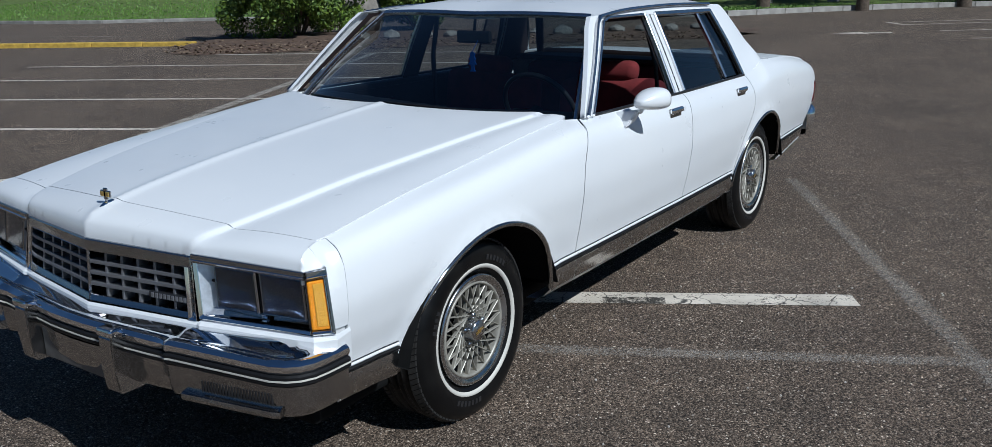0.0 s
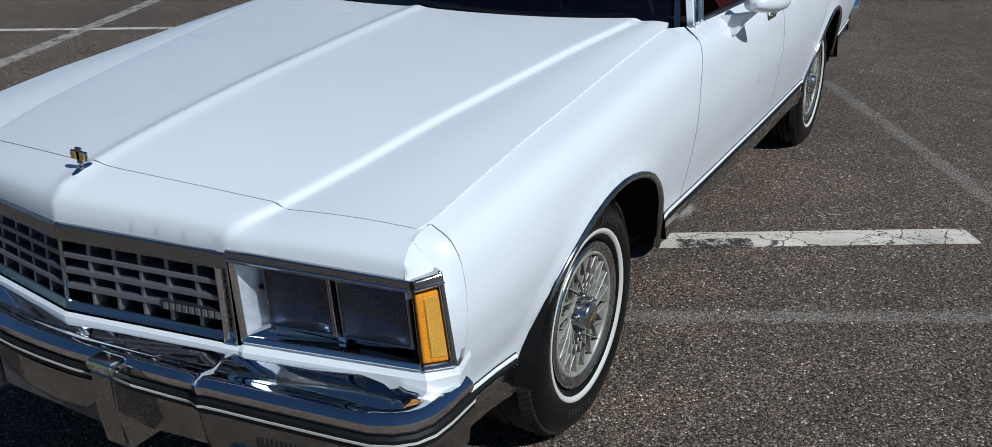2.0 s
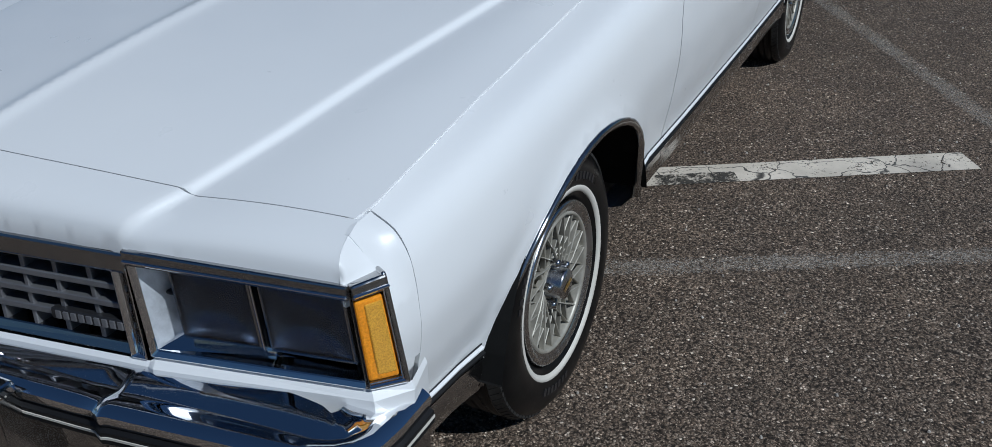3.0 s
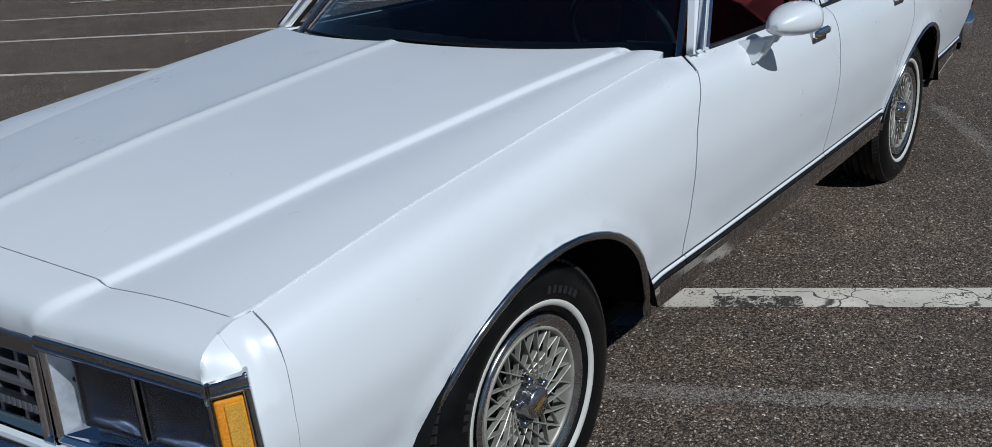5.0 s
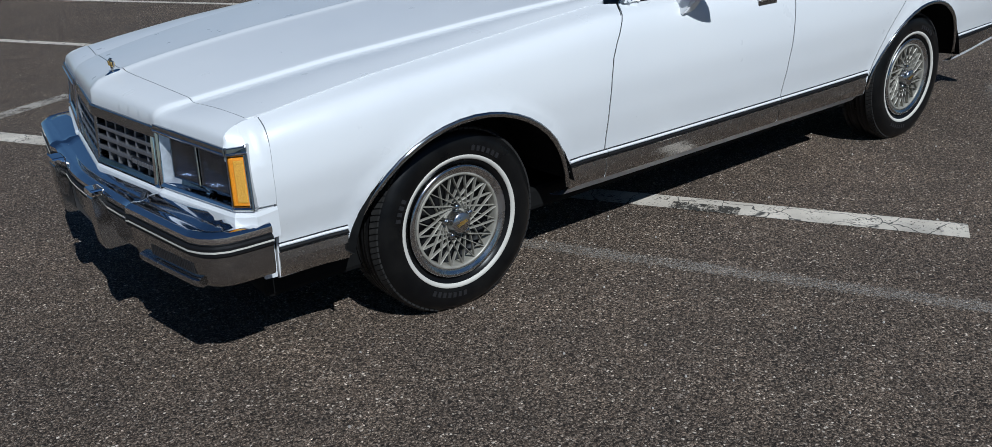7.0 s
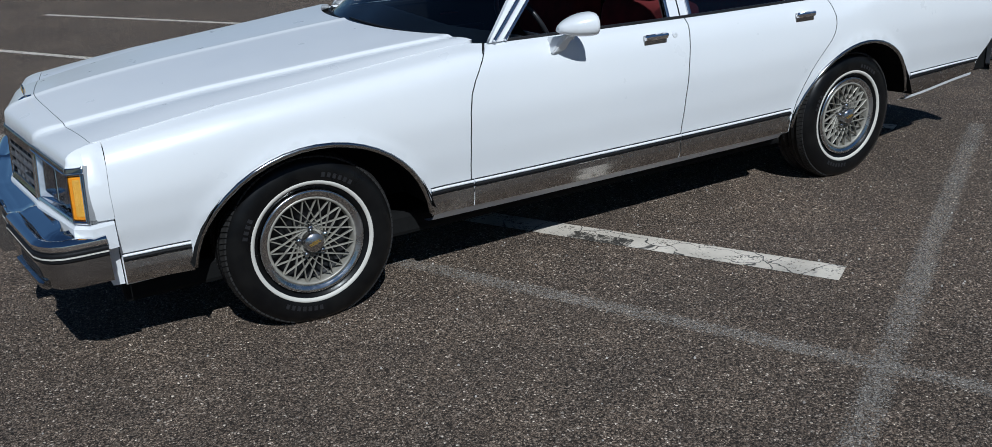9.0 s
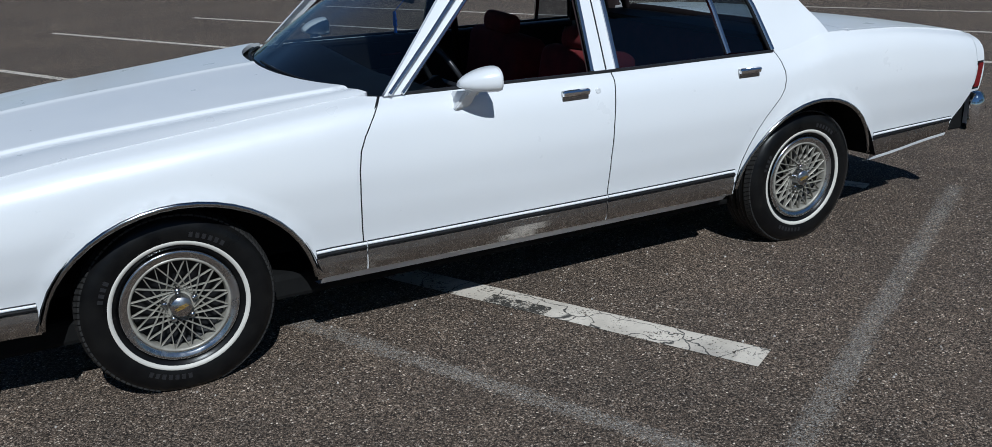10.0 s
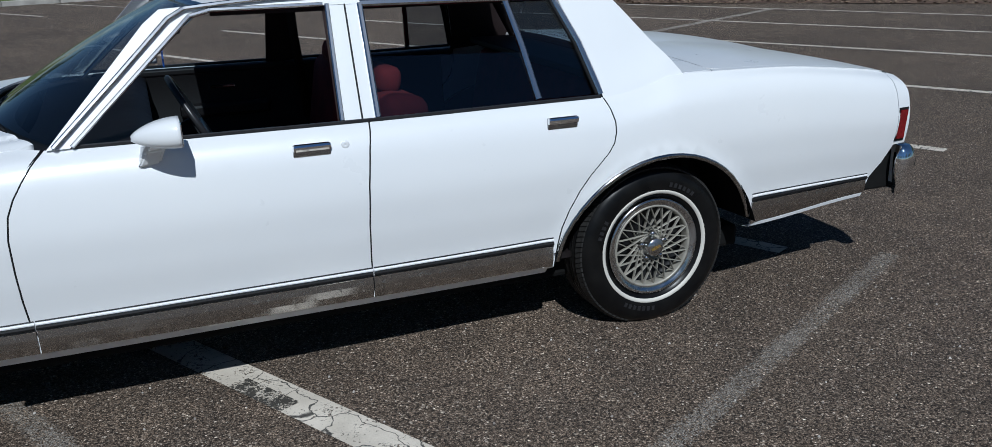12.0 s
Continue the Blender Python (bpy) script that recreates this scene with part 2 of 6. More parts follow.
def slopes(xs, ys):
    """The knot slopes of a smooth monotone curve."""
    key = (tuple(xs), tuple(ys))
    if key not in SLOPES:
        h = [b - a for a, b in zip(xs, xs[1:])]
        d = [(b - a) / c for a, b, c in zip(ys, ys[1:], h)]
        m = [d[0]] + [0.0] * (len(xs) - 2) + [d[-1]]
        for i in range(1, len(xs) - 1):
            if d[i - 1] * d[i] > 0:
                w1, w2 = 2 * h[i] + h[i - 1], h[i] + 2 * h[i - 1]
                m[i] = (w1 + w2) / (w1 / d[i - 1] + w2 / d[i])
        SLOPES[key] = m
    return SLOPES[key]


def pchip(xs, ys, x):
    """Smooth monotone curve through (xs, ys) at x."""
    m = slopes(xs, ys)
    i = min(max(bisect(xs, x) - 1, 0), len(xs) - 2)
    h = xs[i + 1] - xs[i]
    u = min(max((x - xs[i]) / h, -0.2), 1.2)
    v = 1 - u
    return ys[i] * (1 + 2 * u) * v * v + m[i] * h * u * v * v + ys[i + 1] * u * u * (3 - 2 * u) + m[i + 1] * h * u * u * (u - 1)


def bisect(xs, x):
    n = 0
    while n < len(xs) and xs[n] <= x:
        n += 1
    return n


def mesh_of(name, verts, faces, smooth=False):
    me = bpy.data.meshes.new(name)
    me.from_pydata([tuple(map(float, v)) for v in verts], [], faces)
    if smooth:
        me.shade_smooth()
    return me


BODY_X = [-1.20, -1.024, -0.84, -0.655, 0.0, 0.483, 0.746, 1.047, 1.515, 1.807, 2.457, 2.70, 2.946, 3.36, 4.12, 4.50]
TRUE_X = [-1.180, -1.006, -0.826, -0.663, 0.0, 0.491, 0.753, 1.055, 1.525, 1.818, 2.461, 2.697, 2.938, 3.335, 4.060, 4.43]


def settle(v):
    """The body was drawn upright; as it stands it sits lower and leans a little."""
    x, y, z = v
    h = math.sqrt(y * y + 0.0225)
    narrow = 0.0324 + 0.0029 * x - 0.0009 * z
    swing = 0.019 * min(max((0.35 - x) / 0.95, 0.0), 1.0)
    dip = 0.013 * min(max((-0.25 - x) / 0.4, 0.0), 1.0)
    return Vector((pchip(BODY_X, TRUE_X, x), y * (1.0351 - narrow / max(h, 0.3)) - swing, 1.0137 * z + 0.0339 * h - 0.0495 - 0.0042 * x + 0.025 * max(y, 0.0) - dip * h))


def settles(parent):
    top = parent
    while top.parent is not None:
        if top.name.startswith("wheel") and "well" not in top.name and "spoke" not in top.name:
            return False
        top = top.parent
    return top.name.startswith(("sedan_car", "air_freshener"))


def put(name, me, material, parent=None, label="", m=None):
    """Links a mesh as one object, under a thing or part if one is given."""
    if isinstance(me, bmesh.types.BMesh):
        bm, me = me, bpy.data.meshes.new(name)
        bmesh.ops.recalc_face_normals(bm, faces=bm.faces)
        bm.to_mesh(me)
        bm.free()
    if parent is not None and settles(parent):
        if m is None or name in ("bumper_vent", "vent_fin"):
            for v in me.vertices:
                v.co = settle(v.co)
        else:
            m = Matrix.Translation(settle(m.translation) - m.translation) @ m
    ob = new(name, me)
    if material is not None and not me.materials:
        me.materials.append(material)
    if parent is not None:
        ob.parent = parent
    if m is not None:
        ob.matrix_basis = m
    if label:
        ob["label"] = label
    return ob


part = put


def thing(name, label, category, group="", kind="", m=None):
    ob = new(name)
    ob.empty_display_size = 0.1
    if m is not None:
        ob.matrix_basis = m
    return tagged(ob, label, category, group, kind)


def box_bm(x0, x1, y0, y1, z0, z1, bevel=0.0, seg=2, bm=None):
    own = bmesh.new()
    bmesh.ops.create_cube(own, size=1, matrix=Matrix.Translation(((x0 + x1) / 2, (y0 + y1) / 2, (z0 + z1) / 2)) @ Matrix.Diagonal((x1 - x0, y1 - y0, z1 - z0, 1)))
    if bevel:
        bmesh.ops.bevel(own, geom=own.edges[:], offset=bevel, segments=seg, affect="EDGES", profile=0.5)
        for f in own.faces:
            f.smooth = False
    if bm is None:
        return own
    me = bpy.data.meshes.new("tmp")
    own.to_mesh(me)
    own.free()
    bm.from_mesh(me)
    bpy.data.meshes.remove(me)
    return bm


def lathe(profile, n=64, centre=(0, 0, 0), smooth=True, closed=False):
    """Turns (radius, y) pairs round the y axis."""
    verts, faces, k = [], [], len(profile)
    for i in range(n):
        a = 2 * math.pi * i / n
        for r, y in profile:
            verts.append((centre[0] + r * math.cos(a), centre[1] + y, centre[2] + r * math.sin(a)))
    for i in range(n):
        j = (i + 1) % n
        for p in range(k if closed else k - 1):
            q = (p + 1) % k
            faces.append((i * k + p, i * k + q, j * k + q, j * k + p))
    return mesh_of("lathe", verts, faces, smooth)


def sweep(path, profile, closed=False, up=(0, 0, 1), cap=True, smooth=True, outward=None):
    """Carries a closed profile of (across, up) pairs along a path."""
    path = [Vector(p) for p in path]
    verts, faces, k, n = [], [], len(profile), len(path)
    for i, p in enumerate(path):
        if closed:
            d = path[(i + 1) % n] - path[i - 1]
        else:
            d = path[min(i + 1, n - 1)] - path[max(i - 1, 0)]
        d.normalize()
        u = Vector(up(p) if callable(up) else up)
        side = d.cross(u)
        side.normalize()
        u = side.cross(d)
        verts += [p + side * a + u * b for a, b in profile]
    for i in range(n if closed else n - 1):
        j = (i + 1) % n
        faces += [(i * k + a, i * k + (a + 1) % k, j * k + (a + 1) % k, j * k + a) for a in range(k)]
    if cap and not closed:
        faces += [tuple(range(k))[::-1], tuple((n - 1) * k + a for a in range(k))]
    bm = bmesh.new()
    me = mesh_of("sweep", verts, faces)
    bm.from_mesh(me)
    bmesh.ops.recalc_face_normals(bm, faces=bm.faces)
    for f in bm.faces:
        f.smooth = smooth and len(f.verts) == 4
    bm.to_mesh(me)
    bm.free()
    return me


def circle(r, n=8, flat=1.0):
    return [(r * math.cos(2 * math.pi * i / n), r * flat * math.sin(2 * math.pi * i / n)) for i in range(n)]


def resample(pts, step, closed=True):
    out = []
    n = len(pts)
    for i in range(n if closed else n - 1):
        a, b = np.array(pts[i], float), np.array(pts[(i + 1) % n], float)
        k = max(1, int(math.ceil(np.linalg.norm(b - a) / step)))
        out += [tuple(a + (b - a) * j / k) for j in range(k)]
    if not closed:
        out.append(tuple(pts[-1]))
    return out


def sheet(name, outline, f, step=0.03, flange=0.014, inward=None, flip=False, rows=()):
    """A panel: the outline in the plane of (u, v), filled with a net of triangles, bent by f(u, v) -> place, with its edge turned in by flange.
    Shaded by the true normals of f. rows: lines of net points along its creases."""
    from mathutils.geometry import delaunay_2d_cdt

    rim = resample(outline, step)
    n = len(rim)
    us, vs = [p[0] for p in rim], [p[1] for p in rim]
    pts = list(rim)
    edge = np.array(rim)
    for i, u in enumerate(np.arange(min(us) + step / 2, max(us), step)):
        col = np.arange(min(vs) + step / 2 * (1 + i % 2), max(vs), step)
        near = np.hypot(edge[:, 0] - u, edge[:, 1] - col[:, None]).min(1) if len(col) else col
        (ax, ay), (bx, by) = edge.T, np.roll(edge, -1, 0).T
        cut = (ax > u) != (bx > u)
        ends = np.sort(ay[cut] + (u - ax[cut]) / (bx[cut] - ax[cut]) * (by[cut] - ay[cut]))
        if len(rows) and len(col):
            near = np.where(np.hypot(rows[:, 0] - u, rows[:, 1] - col[:, None]).min(1) < step * 0.8, 0.0, near)
        pts += [(float(u), float(v)) for v, d in zip(col, near) if d > step * 0.45 and np.searchsorted(ends, v) % 2]
    pts += [(float(u), float(v)) for u, v in rows]
    co, _, faces, *_ = delaunay_2d_cdt([Vector(p) for p in pts], [], [list(range(n))], 1, 1e-6)
    place = [Vector(f(c.x, c.y)) for c in co]
    e = 2e-3
    normals = []
    for c in co:
        du = Vector(f(c.x + e, c.y)) - Vector(f(c.x - e, c.y))
        dv = Vector(f(c.x, c.y + e)) - Vector(f(c.x, c.y - e))
        nn = du.cross(dv)
        nn.normalize()
        normals.append(-nn if flip else nn)
    faces = [tuple(q[::-1]) if flip else tuple(q) for q in faces]
    verts = list(place)
    allfaces = list(faces)
    if flange:
        base = len(verts)
        for i in range(n):
            verts.append(Vector(f(*rim[i])))
        for i in range(n):
            verts.append(Vector(f(*rim[i])) - Vector(inward) * flange if inward is not None else verts[base + i] - normals[i] * flange)
        for i in range(n):
            j = (i + 1) % n
            q = (base + i, base + j, base + n + j, base + n + i)
            allfaces.append(q[::-1] if not flip else q)
    me = mesh_of(name, verts, allfaces, True)
    full = [tuple(v) for v in normals] + [(0, 0, 0)] * (len(verts) - len(normals))
    me.normals_split_custom_set_from_vertices(full)
    return me


# ---- the ground ----
NX, NY = 0.8935, 0.4491  # across the parking lines


def at_pq(p, q, dz=0.0):
    """A place from its distance across the parking lines (p) and along them (q)."""
    return (1.80 + NX * p - NY * q, -1.79 + NY * p + NX * q, dz)


def ground_grid(name, xs, ys, z):
    verts = [(x, y, float(z(x, y))) for x in xs for y in ys]
    k = len(ys)
    faces = [(i * k + j, (i + 1) * k + j, (i + 1) * k + j + 1, i * k + j + 1) for i in range(len(xs) - 1) for j in range(k - 1)]
    return mesh_of(name, verts, faces, True)


def spread(lo, hi, near, far):
    out = list(np.arange(-near, near + 1e-6, 1.0))
    out += list(np.linspace(near, hi, far)[1:]) + list(np.linspace(lo, -near, far)[:-1])
    return sorted(out)


tagged(put("ground", ground_grid("ground", spread(-400, 400, 45, 14), spread(-400, 400, 45, 14), lambda x, y: 0.0), ASPHALT), "worn grey-brown asphalt of a parking lot with exposed stone chips", "ground", kind="structure")


def band(name, p0, q0, p1, q1, width, material, label, dz=0.002):
    """A painted line on the ground from (p0, q0) to (p1, q1)."""
    a, b = Vector((p0, q0)), Vector((p1, q1))
    d = (b - a).normalized()
    s = Vector((-d.y, d.x)) * width / 2
    n = max(2, int((b - a).length / 0.5))
    across = (1.0, 0.45, -0.45, -1.0)
    verts, faces = [], []
    for i in range(n + 1):
        c = a + (b - a) * i / n
        verts += [at_pq(c.x + s.x * k, c.y + s.y * k, dz) for k in across]
    faces = [(4 * i + k, 4 * i + k + 1, 4 * i + k + 5, 4 * i + k + 4) for i in range(n) for k in range(3)]
    me = mesh_of(name, verts, faces)
    cover = me.color_attributes.new("cover", "FLOAT_COLOR", "POINT")
    for i in range(len(verts)):
        w = 1.0 if i % 4 in (1, 2) else 0.0
        cover.data[i].color = (w, w, w, 1)
    ob = put(name, me, material)
    return tagged(ob, label, "road marking", kind="structure")


STALL = "white painted parking line, worn and cracked on the asphalt"
band("parking_line", 0.10, 0.0, -0.42, 14.0, 0.155, LINE, STALL)
for p, q in ((2.55, 14.0), (5.18, 13.8), (7.78, 13.6), (10.38, 13.5), (12.97, 13.0)):
    band("parking_line", p, 0.25, p, q, 0.11, LINE, STALL)
band("parking_line", 15.56, 0.25, 15.56, 10.3, 0.11, LINE, STALL)
band("parking_line", -0.4, 5.95, 15.6, 6.44, 0.16, LINE_GREY, "broad white line across the parking stalls, grey and worn", 0.004)
for p in (2.5, 5.1, 7.65, 10.2, 12.8):
    band("parking_line", p + 0.1, 21.3, p - 0.1, 26.4, 0.11, LINE, STALL)
for p in (15.2, 17.7):
    band("parking_line", p, -6.8, p + 0.9, -14.0, 0.11, LINE, STALL)
for (pa, qa), (pb, qb) in (((24.87, -6.94), (26.6, -13.4)), ((23.54, -7.05), (25.1, -13.4)), ((24.87, -6.94), (23.54, -7.05)), ((20.55, -7.03), (21.6, -13.4))):
    band("parking_line", pa, qa, pb, qb, 0.11, LINE, STALL)
band("parking_line", 23.55, 16.5, 24.4, 21.8, 0.10, LINE_GREY, "faint white line on the drive past the kerb", 0.003)
band("yellow_dash", 20.69, 16.6, 20.55, 17.9, 0.12, LINE_YELLOW, "yellow painted dash on the drive past the kerb", 0.003)
band("faded_line", -0.60, -4.0, -0.60, 3.2, 0.115, LINE_FAINT, "faded ghost of an old parking line")
band("faded_line", -1.6, -0.33, 2.8, -0.18, 0.125, LINE_FAINT, "faded ghost of an old cross line", 0.003)
tagged(band("tar_smear", 0.030, 0.90, 0.018, 1.20, 0.085, TAR, "dark tar smear over the parking line", 0.0045), kind="structure")

# ---- the car: shape ----
import functools

# x runs from nose to tail (front axle at 0), the driver's side is at minus y.
SX = [-0.86, -0.68, -0.30, 0.10, 0.55, 0.72, 0.80, 1.30, 1.80, 2.45, 2.72, 2.90, 3.04, 3.50, 4.00, 4.20, 4.32]
YMAX = [0.855, 0.880, 0.918, 0.934, 0.940, 0.942, 0.943, 0.946, 0.948, 0.948, 0.947, 0.945, 0.943, 0.933, 0.910, 0.895, 0.880]
YTOP = [0.780, 0.800, 0.806, 0.808, 0.808, 0.812, 0.850, 0.866, 0.872, 0.878, 0.880, 0.875, 0.868, 0.850, 0.822, 0.806, 0.790]
ZTOP = [0.800, 0.830, 0.876, 0.917, 0.962, 0.976, 0.972, 0.970, 0.968, 0.972, 0.974, 1.000, 1.030, 1.020, 0.975, 0.945, 0.920]
ZSTRIP = [0.450, 0.448, 0.446, 0.444, 0.442, 0.442, 0.442, 0.444, 0.446, 0.452, 0.462, 0.474, 0.482, 0.502, 0.508, 0.508, 0.508]
ZLOW = [0.345, 0.345, 0.343, 0.340, 0.338, 0.338, 0.338, 0.340, 0.342, 0.345, 0.352, 0.362, 0.370, 0.386, 0.425, 0.432, 0.435]
DEPTH = [0.058, 0.046, 0.014, 0.0, 0.010, 0.040]  # how far each level lies inside the widest one
KNOTS = tuple(range(7))
FRAC = [0.30, 0.55, 0.78, 0.93]
ARCHES = ((0.028, 0.30, 0.455, 0.412), (2.955, 0.31, 0.470, 0.425))


def arch_out(x, z):
    """How far a place on the side lies outside the nearer wheel arch, in metres."""
    best = 9.0
    for cx, cz, a, b in ARCHES:
        r = math.hypot((x - cx) / a, max(z - cz, 0) / b)
        best = min(best, (r - 1) * 0.43)
    return best


@functools.lru_cache(None)
def section(x):
    """The knots of the side's cross section at x: half widths and heights."""
    g = lambda t: float(pchip(SX, t, x))  # noqa: E731
    ym, yt, zt, z1, z0 = g(YMAX), g(YTOP), g(ZTOP), g(ZSTRIP), g(ZLOW)
    ys = [ym - d for d in DEPTH] + [yt]
    zs = [z0, z1] + [z1 + f * (zt - z1) for f in FRAC] + [zt]
    ys[5] = ym - 0.028 - 0.12 * (ym - yt) - 0.012 * math.exp(-(((x - 2.95) / 0.28) ** 2))
    return ys, zs, slopes(KNOTS, ys), slopes(KNOTS, zs)


def side(x, s):
    """The car's side: x along it, s from 0 (low edge) to 6 (top edge). Gives half width and height."""
    ys, zs, my, mz = section(round(x, 6))
    s = min(max(s, 0.0), 6.0)
    i = min(int(s), 5)
    u = s - i
    v = 1 - u
    a, b, c, d = (1 + 2 * u) * v * v, u * v * v, u * u * (3 - 2 * u), u * u * (u - 1)
    return ys[i] * a + my[i] * b + ys[i + 1] * c + my[i + 1] * d, zs[i] * a + mz[i] * b + zs[i + 1] * c + mz[i + 1] * d


def level(x, z):
    """The s at which the side has the height z."""
    lo, hi = 0.0, 6.0
    for _ in range(24):
        mid = (lo + hi) / 2
        if side(x, mid)[1] < z:
            lo = mid
        else:
            hi = mid
    return (lo + hi) / 2


TOP, LOW = 99.0, -99.0
SK = 0.1  # s is drawn at a tenth of a metre a step


def side_net(pts):
    """Outline points (x, z) as (x, s), finely stepped so that curves stay true."""
    return [(x, SK * (6.0 if z == TOP else 0.0 if z == LOW else level(x, z))) for x, z in pts]


def side_place(sign, lift=0.0):
    def f(u, v):
        y, z = side(u, min(max(v / SK, 0), 6))
        d = arch_out(u, z)
        y += 0.010 * math.exp(-((d / 0.035) ** 2)) if d < 0.2 else 0.0
        return (u, sign * (y + lift), z)

    return f


def arch_pts(n, lo_z, front, back=True):
    """The wheel opening's edge from rear to front (or the other way)."""
    cx, cz, a, b = ARCHES[n]
    pts = []
    for i in range(25):
        t = math.pi * i / 24
        pts.append((cx + a * math.cos(t), cz + b * math.sin(t)))
    pts = [p for p in pts if p[1] >= lo_z(p[0])]
    return pts if back else pts[::-1]


zlow = lambda x: float(pchip(SX, ZLOW, x)) + 0.004  # noqa: E731
DOOR_FRONT = [(0.785, TOP), (0.752, 0.94), (0.722, 0.90), (0.690, 0.85), (0.668, 0.80), (0.657, 0.73), (0.656, 0.62), (0.659, 0.52), (0.665, 0.44), (0.690, 0.37), (0.702, LOW)]
DOOR_MID = [(1.790, TOP), (1.772, 0.88), (1.758, 0.76), (1.752, 0.62), (1.754, 0.50), (1.758, 0.42), (1.764, LOW)]
DOOR_REAR = [(2.700, TOP), (2.718, 0.93), (2.728, 0.885), (2.727, 0.845), (2.717, 0.808), (2.693, 0.774), (2.655, 0.738), (2.614, 0.697), (2.570, 0.640), (2.530, 0.570), (2.503, 0.500), (2.488, 0.430), (2.476, LOW)]
GAP = 0.0028


def shift(pts, d):
    return [(x + d, z) for x, z in pts]


fa, ra = arch_pts(0, zlow, True), arch_pts(1, zlow, True)
FENDER = [(x, TOP) for x in np.linspace(-0.640, 0.72, 22)] + shift(DOOR_FRONT, -GAP) + fa + [(-0.655, LOW), (-0.656, 0.50), (-0.654, 0.60), (-0.655, 0.68), (-0.648, 0.76)]
FRONT_DOOR = shift(DOOR_FRONT, GAP)[::-1] + [(x, TOP) for x in np.linspace(0.84, 1.74, 10)] + shift(DOOR_MID, -GAP)
REAR_DOOR = shift(DOOR_MID, GAP)[::-1] + [(x, TOP) for x in np.linspace(1.84, 2.66, 10)] + shift(DOOR_REAR, -GAP)
QUARTER_REAR = [(4.190, TOP), (4.205, 0.86), (4.215, 0.78), (4.215, 0.64), (4.170, 0.56), (4.115, 0.50), (4.095, LOW)]
QUARTER = [(2.482, 0.40)] + [p for p in shift(DOOR_REAR, GAP)[::-1] if p[1] != LOW] + [(x, TOP) for x in np.linspace(2.73, 4.16, 22)] + QUARTER_REAR + [p for p in ra if p[0] > 2.5 or p[1] > 0.42]

car = thing("sedan_car", "white four-door American sedan with chrome trim parked on asphalt", "car")
SIDES = ((-1, ""), (1, ""))


def side_panel(name, outline, sign, step=0.028, label=""):
    net = side_net(resample(outline_num(outline), 0.03))
    me = sheet(name, net, side_place(sign), step, 0.016, inward=(0, sign * 0.75, 0.55), flip=sign > 0)
    return put(name, me, PAINT, car, label)


def outline_num(outline):
    """TOP and LOW turned into heights just inside the panel."""
    out = []
    for x, z in outline:
        if z == TOP:
            z = side(x, 6)[1]
        elif z == LOW:
            z = side(x, 0)[1]
        out.append((x, z))
    return out


panels = {}
for sign, _ in SIDES:
    for name, outline in (("front_fender", FENDER), ("front_door", FRONT_DOOR), ("rear_door", REAR_DOOR), ("quarter_panel", QUARTER)):
        panels[name, sign] = side_panel(name, outline, sign, 0.03 if sign < 0 else 0.06)


# black strips behind the door and fender seams, put in as the gaps' shade
for sign in (-1, 1):
    for seam in (DOOR_FRONT, DOOR_MID, DOOR_REAR):
        line = []
        for x, z in resample(outline_num(seam), 0.03, False):
            x_, y_, z_ = side_place(1, -0.0035)(x, SK * level(x, z))
            line.append((x_, sign * y_, z_))
        put("door_seam_shade", sweep(line, [(-0.006, -0.002), (0.006, -0.002), (0.006, 0.001), (-0.006, 0.001)], up=(0, sign, 0)), BLACK, car)


# hood, nose panel and trunk lid
def gap_x(y):
    """Where the hood meets the nose panel."""
    return -0.785 + 0.110 * (abs(y) / 0.80) ** 1.3


def crease_y(x):
    return float(np.interp(x, [-0.95, -0.72, -0.5, -0.1, 0.3, 0.72], [0.440, 0.500, 0.546, 0.604, 0.660, 0.724]))


def hood_z(x, y):
    """The top of hood and nose: a low ridge on the middle and a raised crease to each side."""
    a = abs(y)
    zc = float(pchip([-0.95, -0.88, -0.775, -0.345, 0.0, 0.485, 0.75], [0.826, 0.860, 0.884, 0.947, 0.984, 1.029, 1.046], x))
    ze = float(pchip([-0.95, -0.80, -0.68, -0.30, 0.10, 0.55, 0.75], [0.790, 0.812, 0.830, 0.876, 0.917, 0.962, 0.980], x)) + 0.002
    cy = crease_y(x)
    edge = 0.81
    zk = ze + (zc - ze) * 0.46
    step = 0.012 / (1 + math.exp(min(max((a - cy) / 0.0032, -40), 40)))
    if a < cy:
        u = a / cy
        z = zc + (zk - 0.012 - zc) * u + 0.004 * math.sin(math.pi * min(u, 1)) + 0.005 * math.exp(-((a / 0.025) ** 2))
    else:
        u = (a - cy) / (edge - cy)
        z = zk - 0.012 + (ze - zk + 0.012) * u + 0.006 * math.sin(math.pi * min(u, 1))
    z += step
    return z


def hood_edge(x):
    return float(pchip(SX, YTOP, x)) - 0.0016


hood_rear = lambda y: 0.535 + 0.222 * (abs(y) / 0.80) ** 2.6  # noqa: E731
HOOD = [(gap_x(y) + 0.0015, y) for y in np.linspace(-0.792, 0.792, 30)]
HOOD += [(x, hood_edge(x) - 0.0014) for x in np.linspace(-0.62, 0.715, 20)]
HOOD += [(hood_rear(y), y) for y in np.linspace(0.80, -0.80, 24)]
HOOD += [(x, -hood_edge(x) + 0.0014) for x in np.linspace(0.715, -0.62, 20)]
ACROSS = (-0.016, -0.010, -0.006, -0.003, 0.0, 0.003, 0.006, 0.010, 0.016)
CREASES = np.array([(x, sg * (crease_y(x) + o)) for sg in (-1, 1) for x in np.arange(-0.715, 0.655, 0.014) for o in ACROSS])
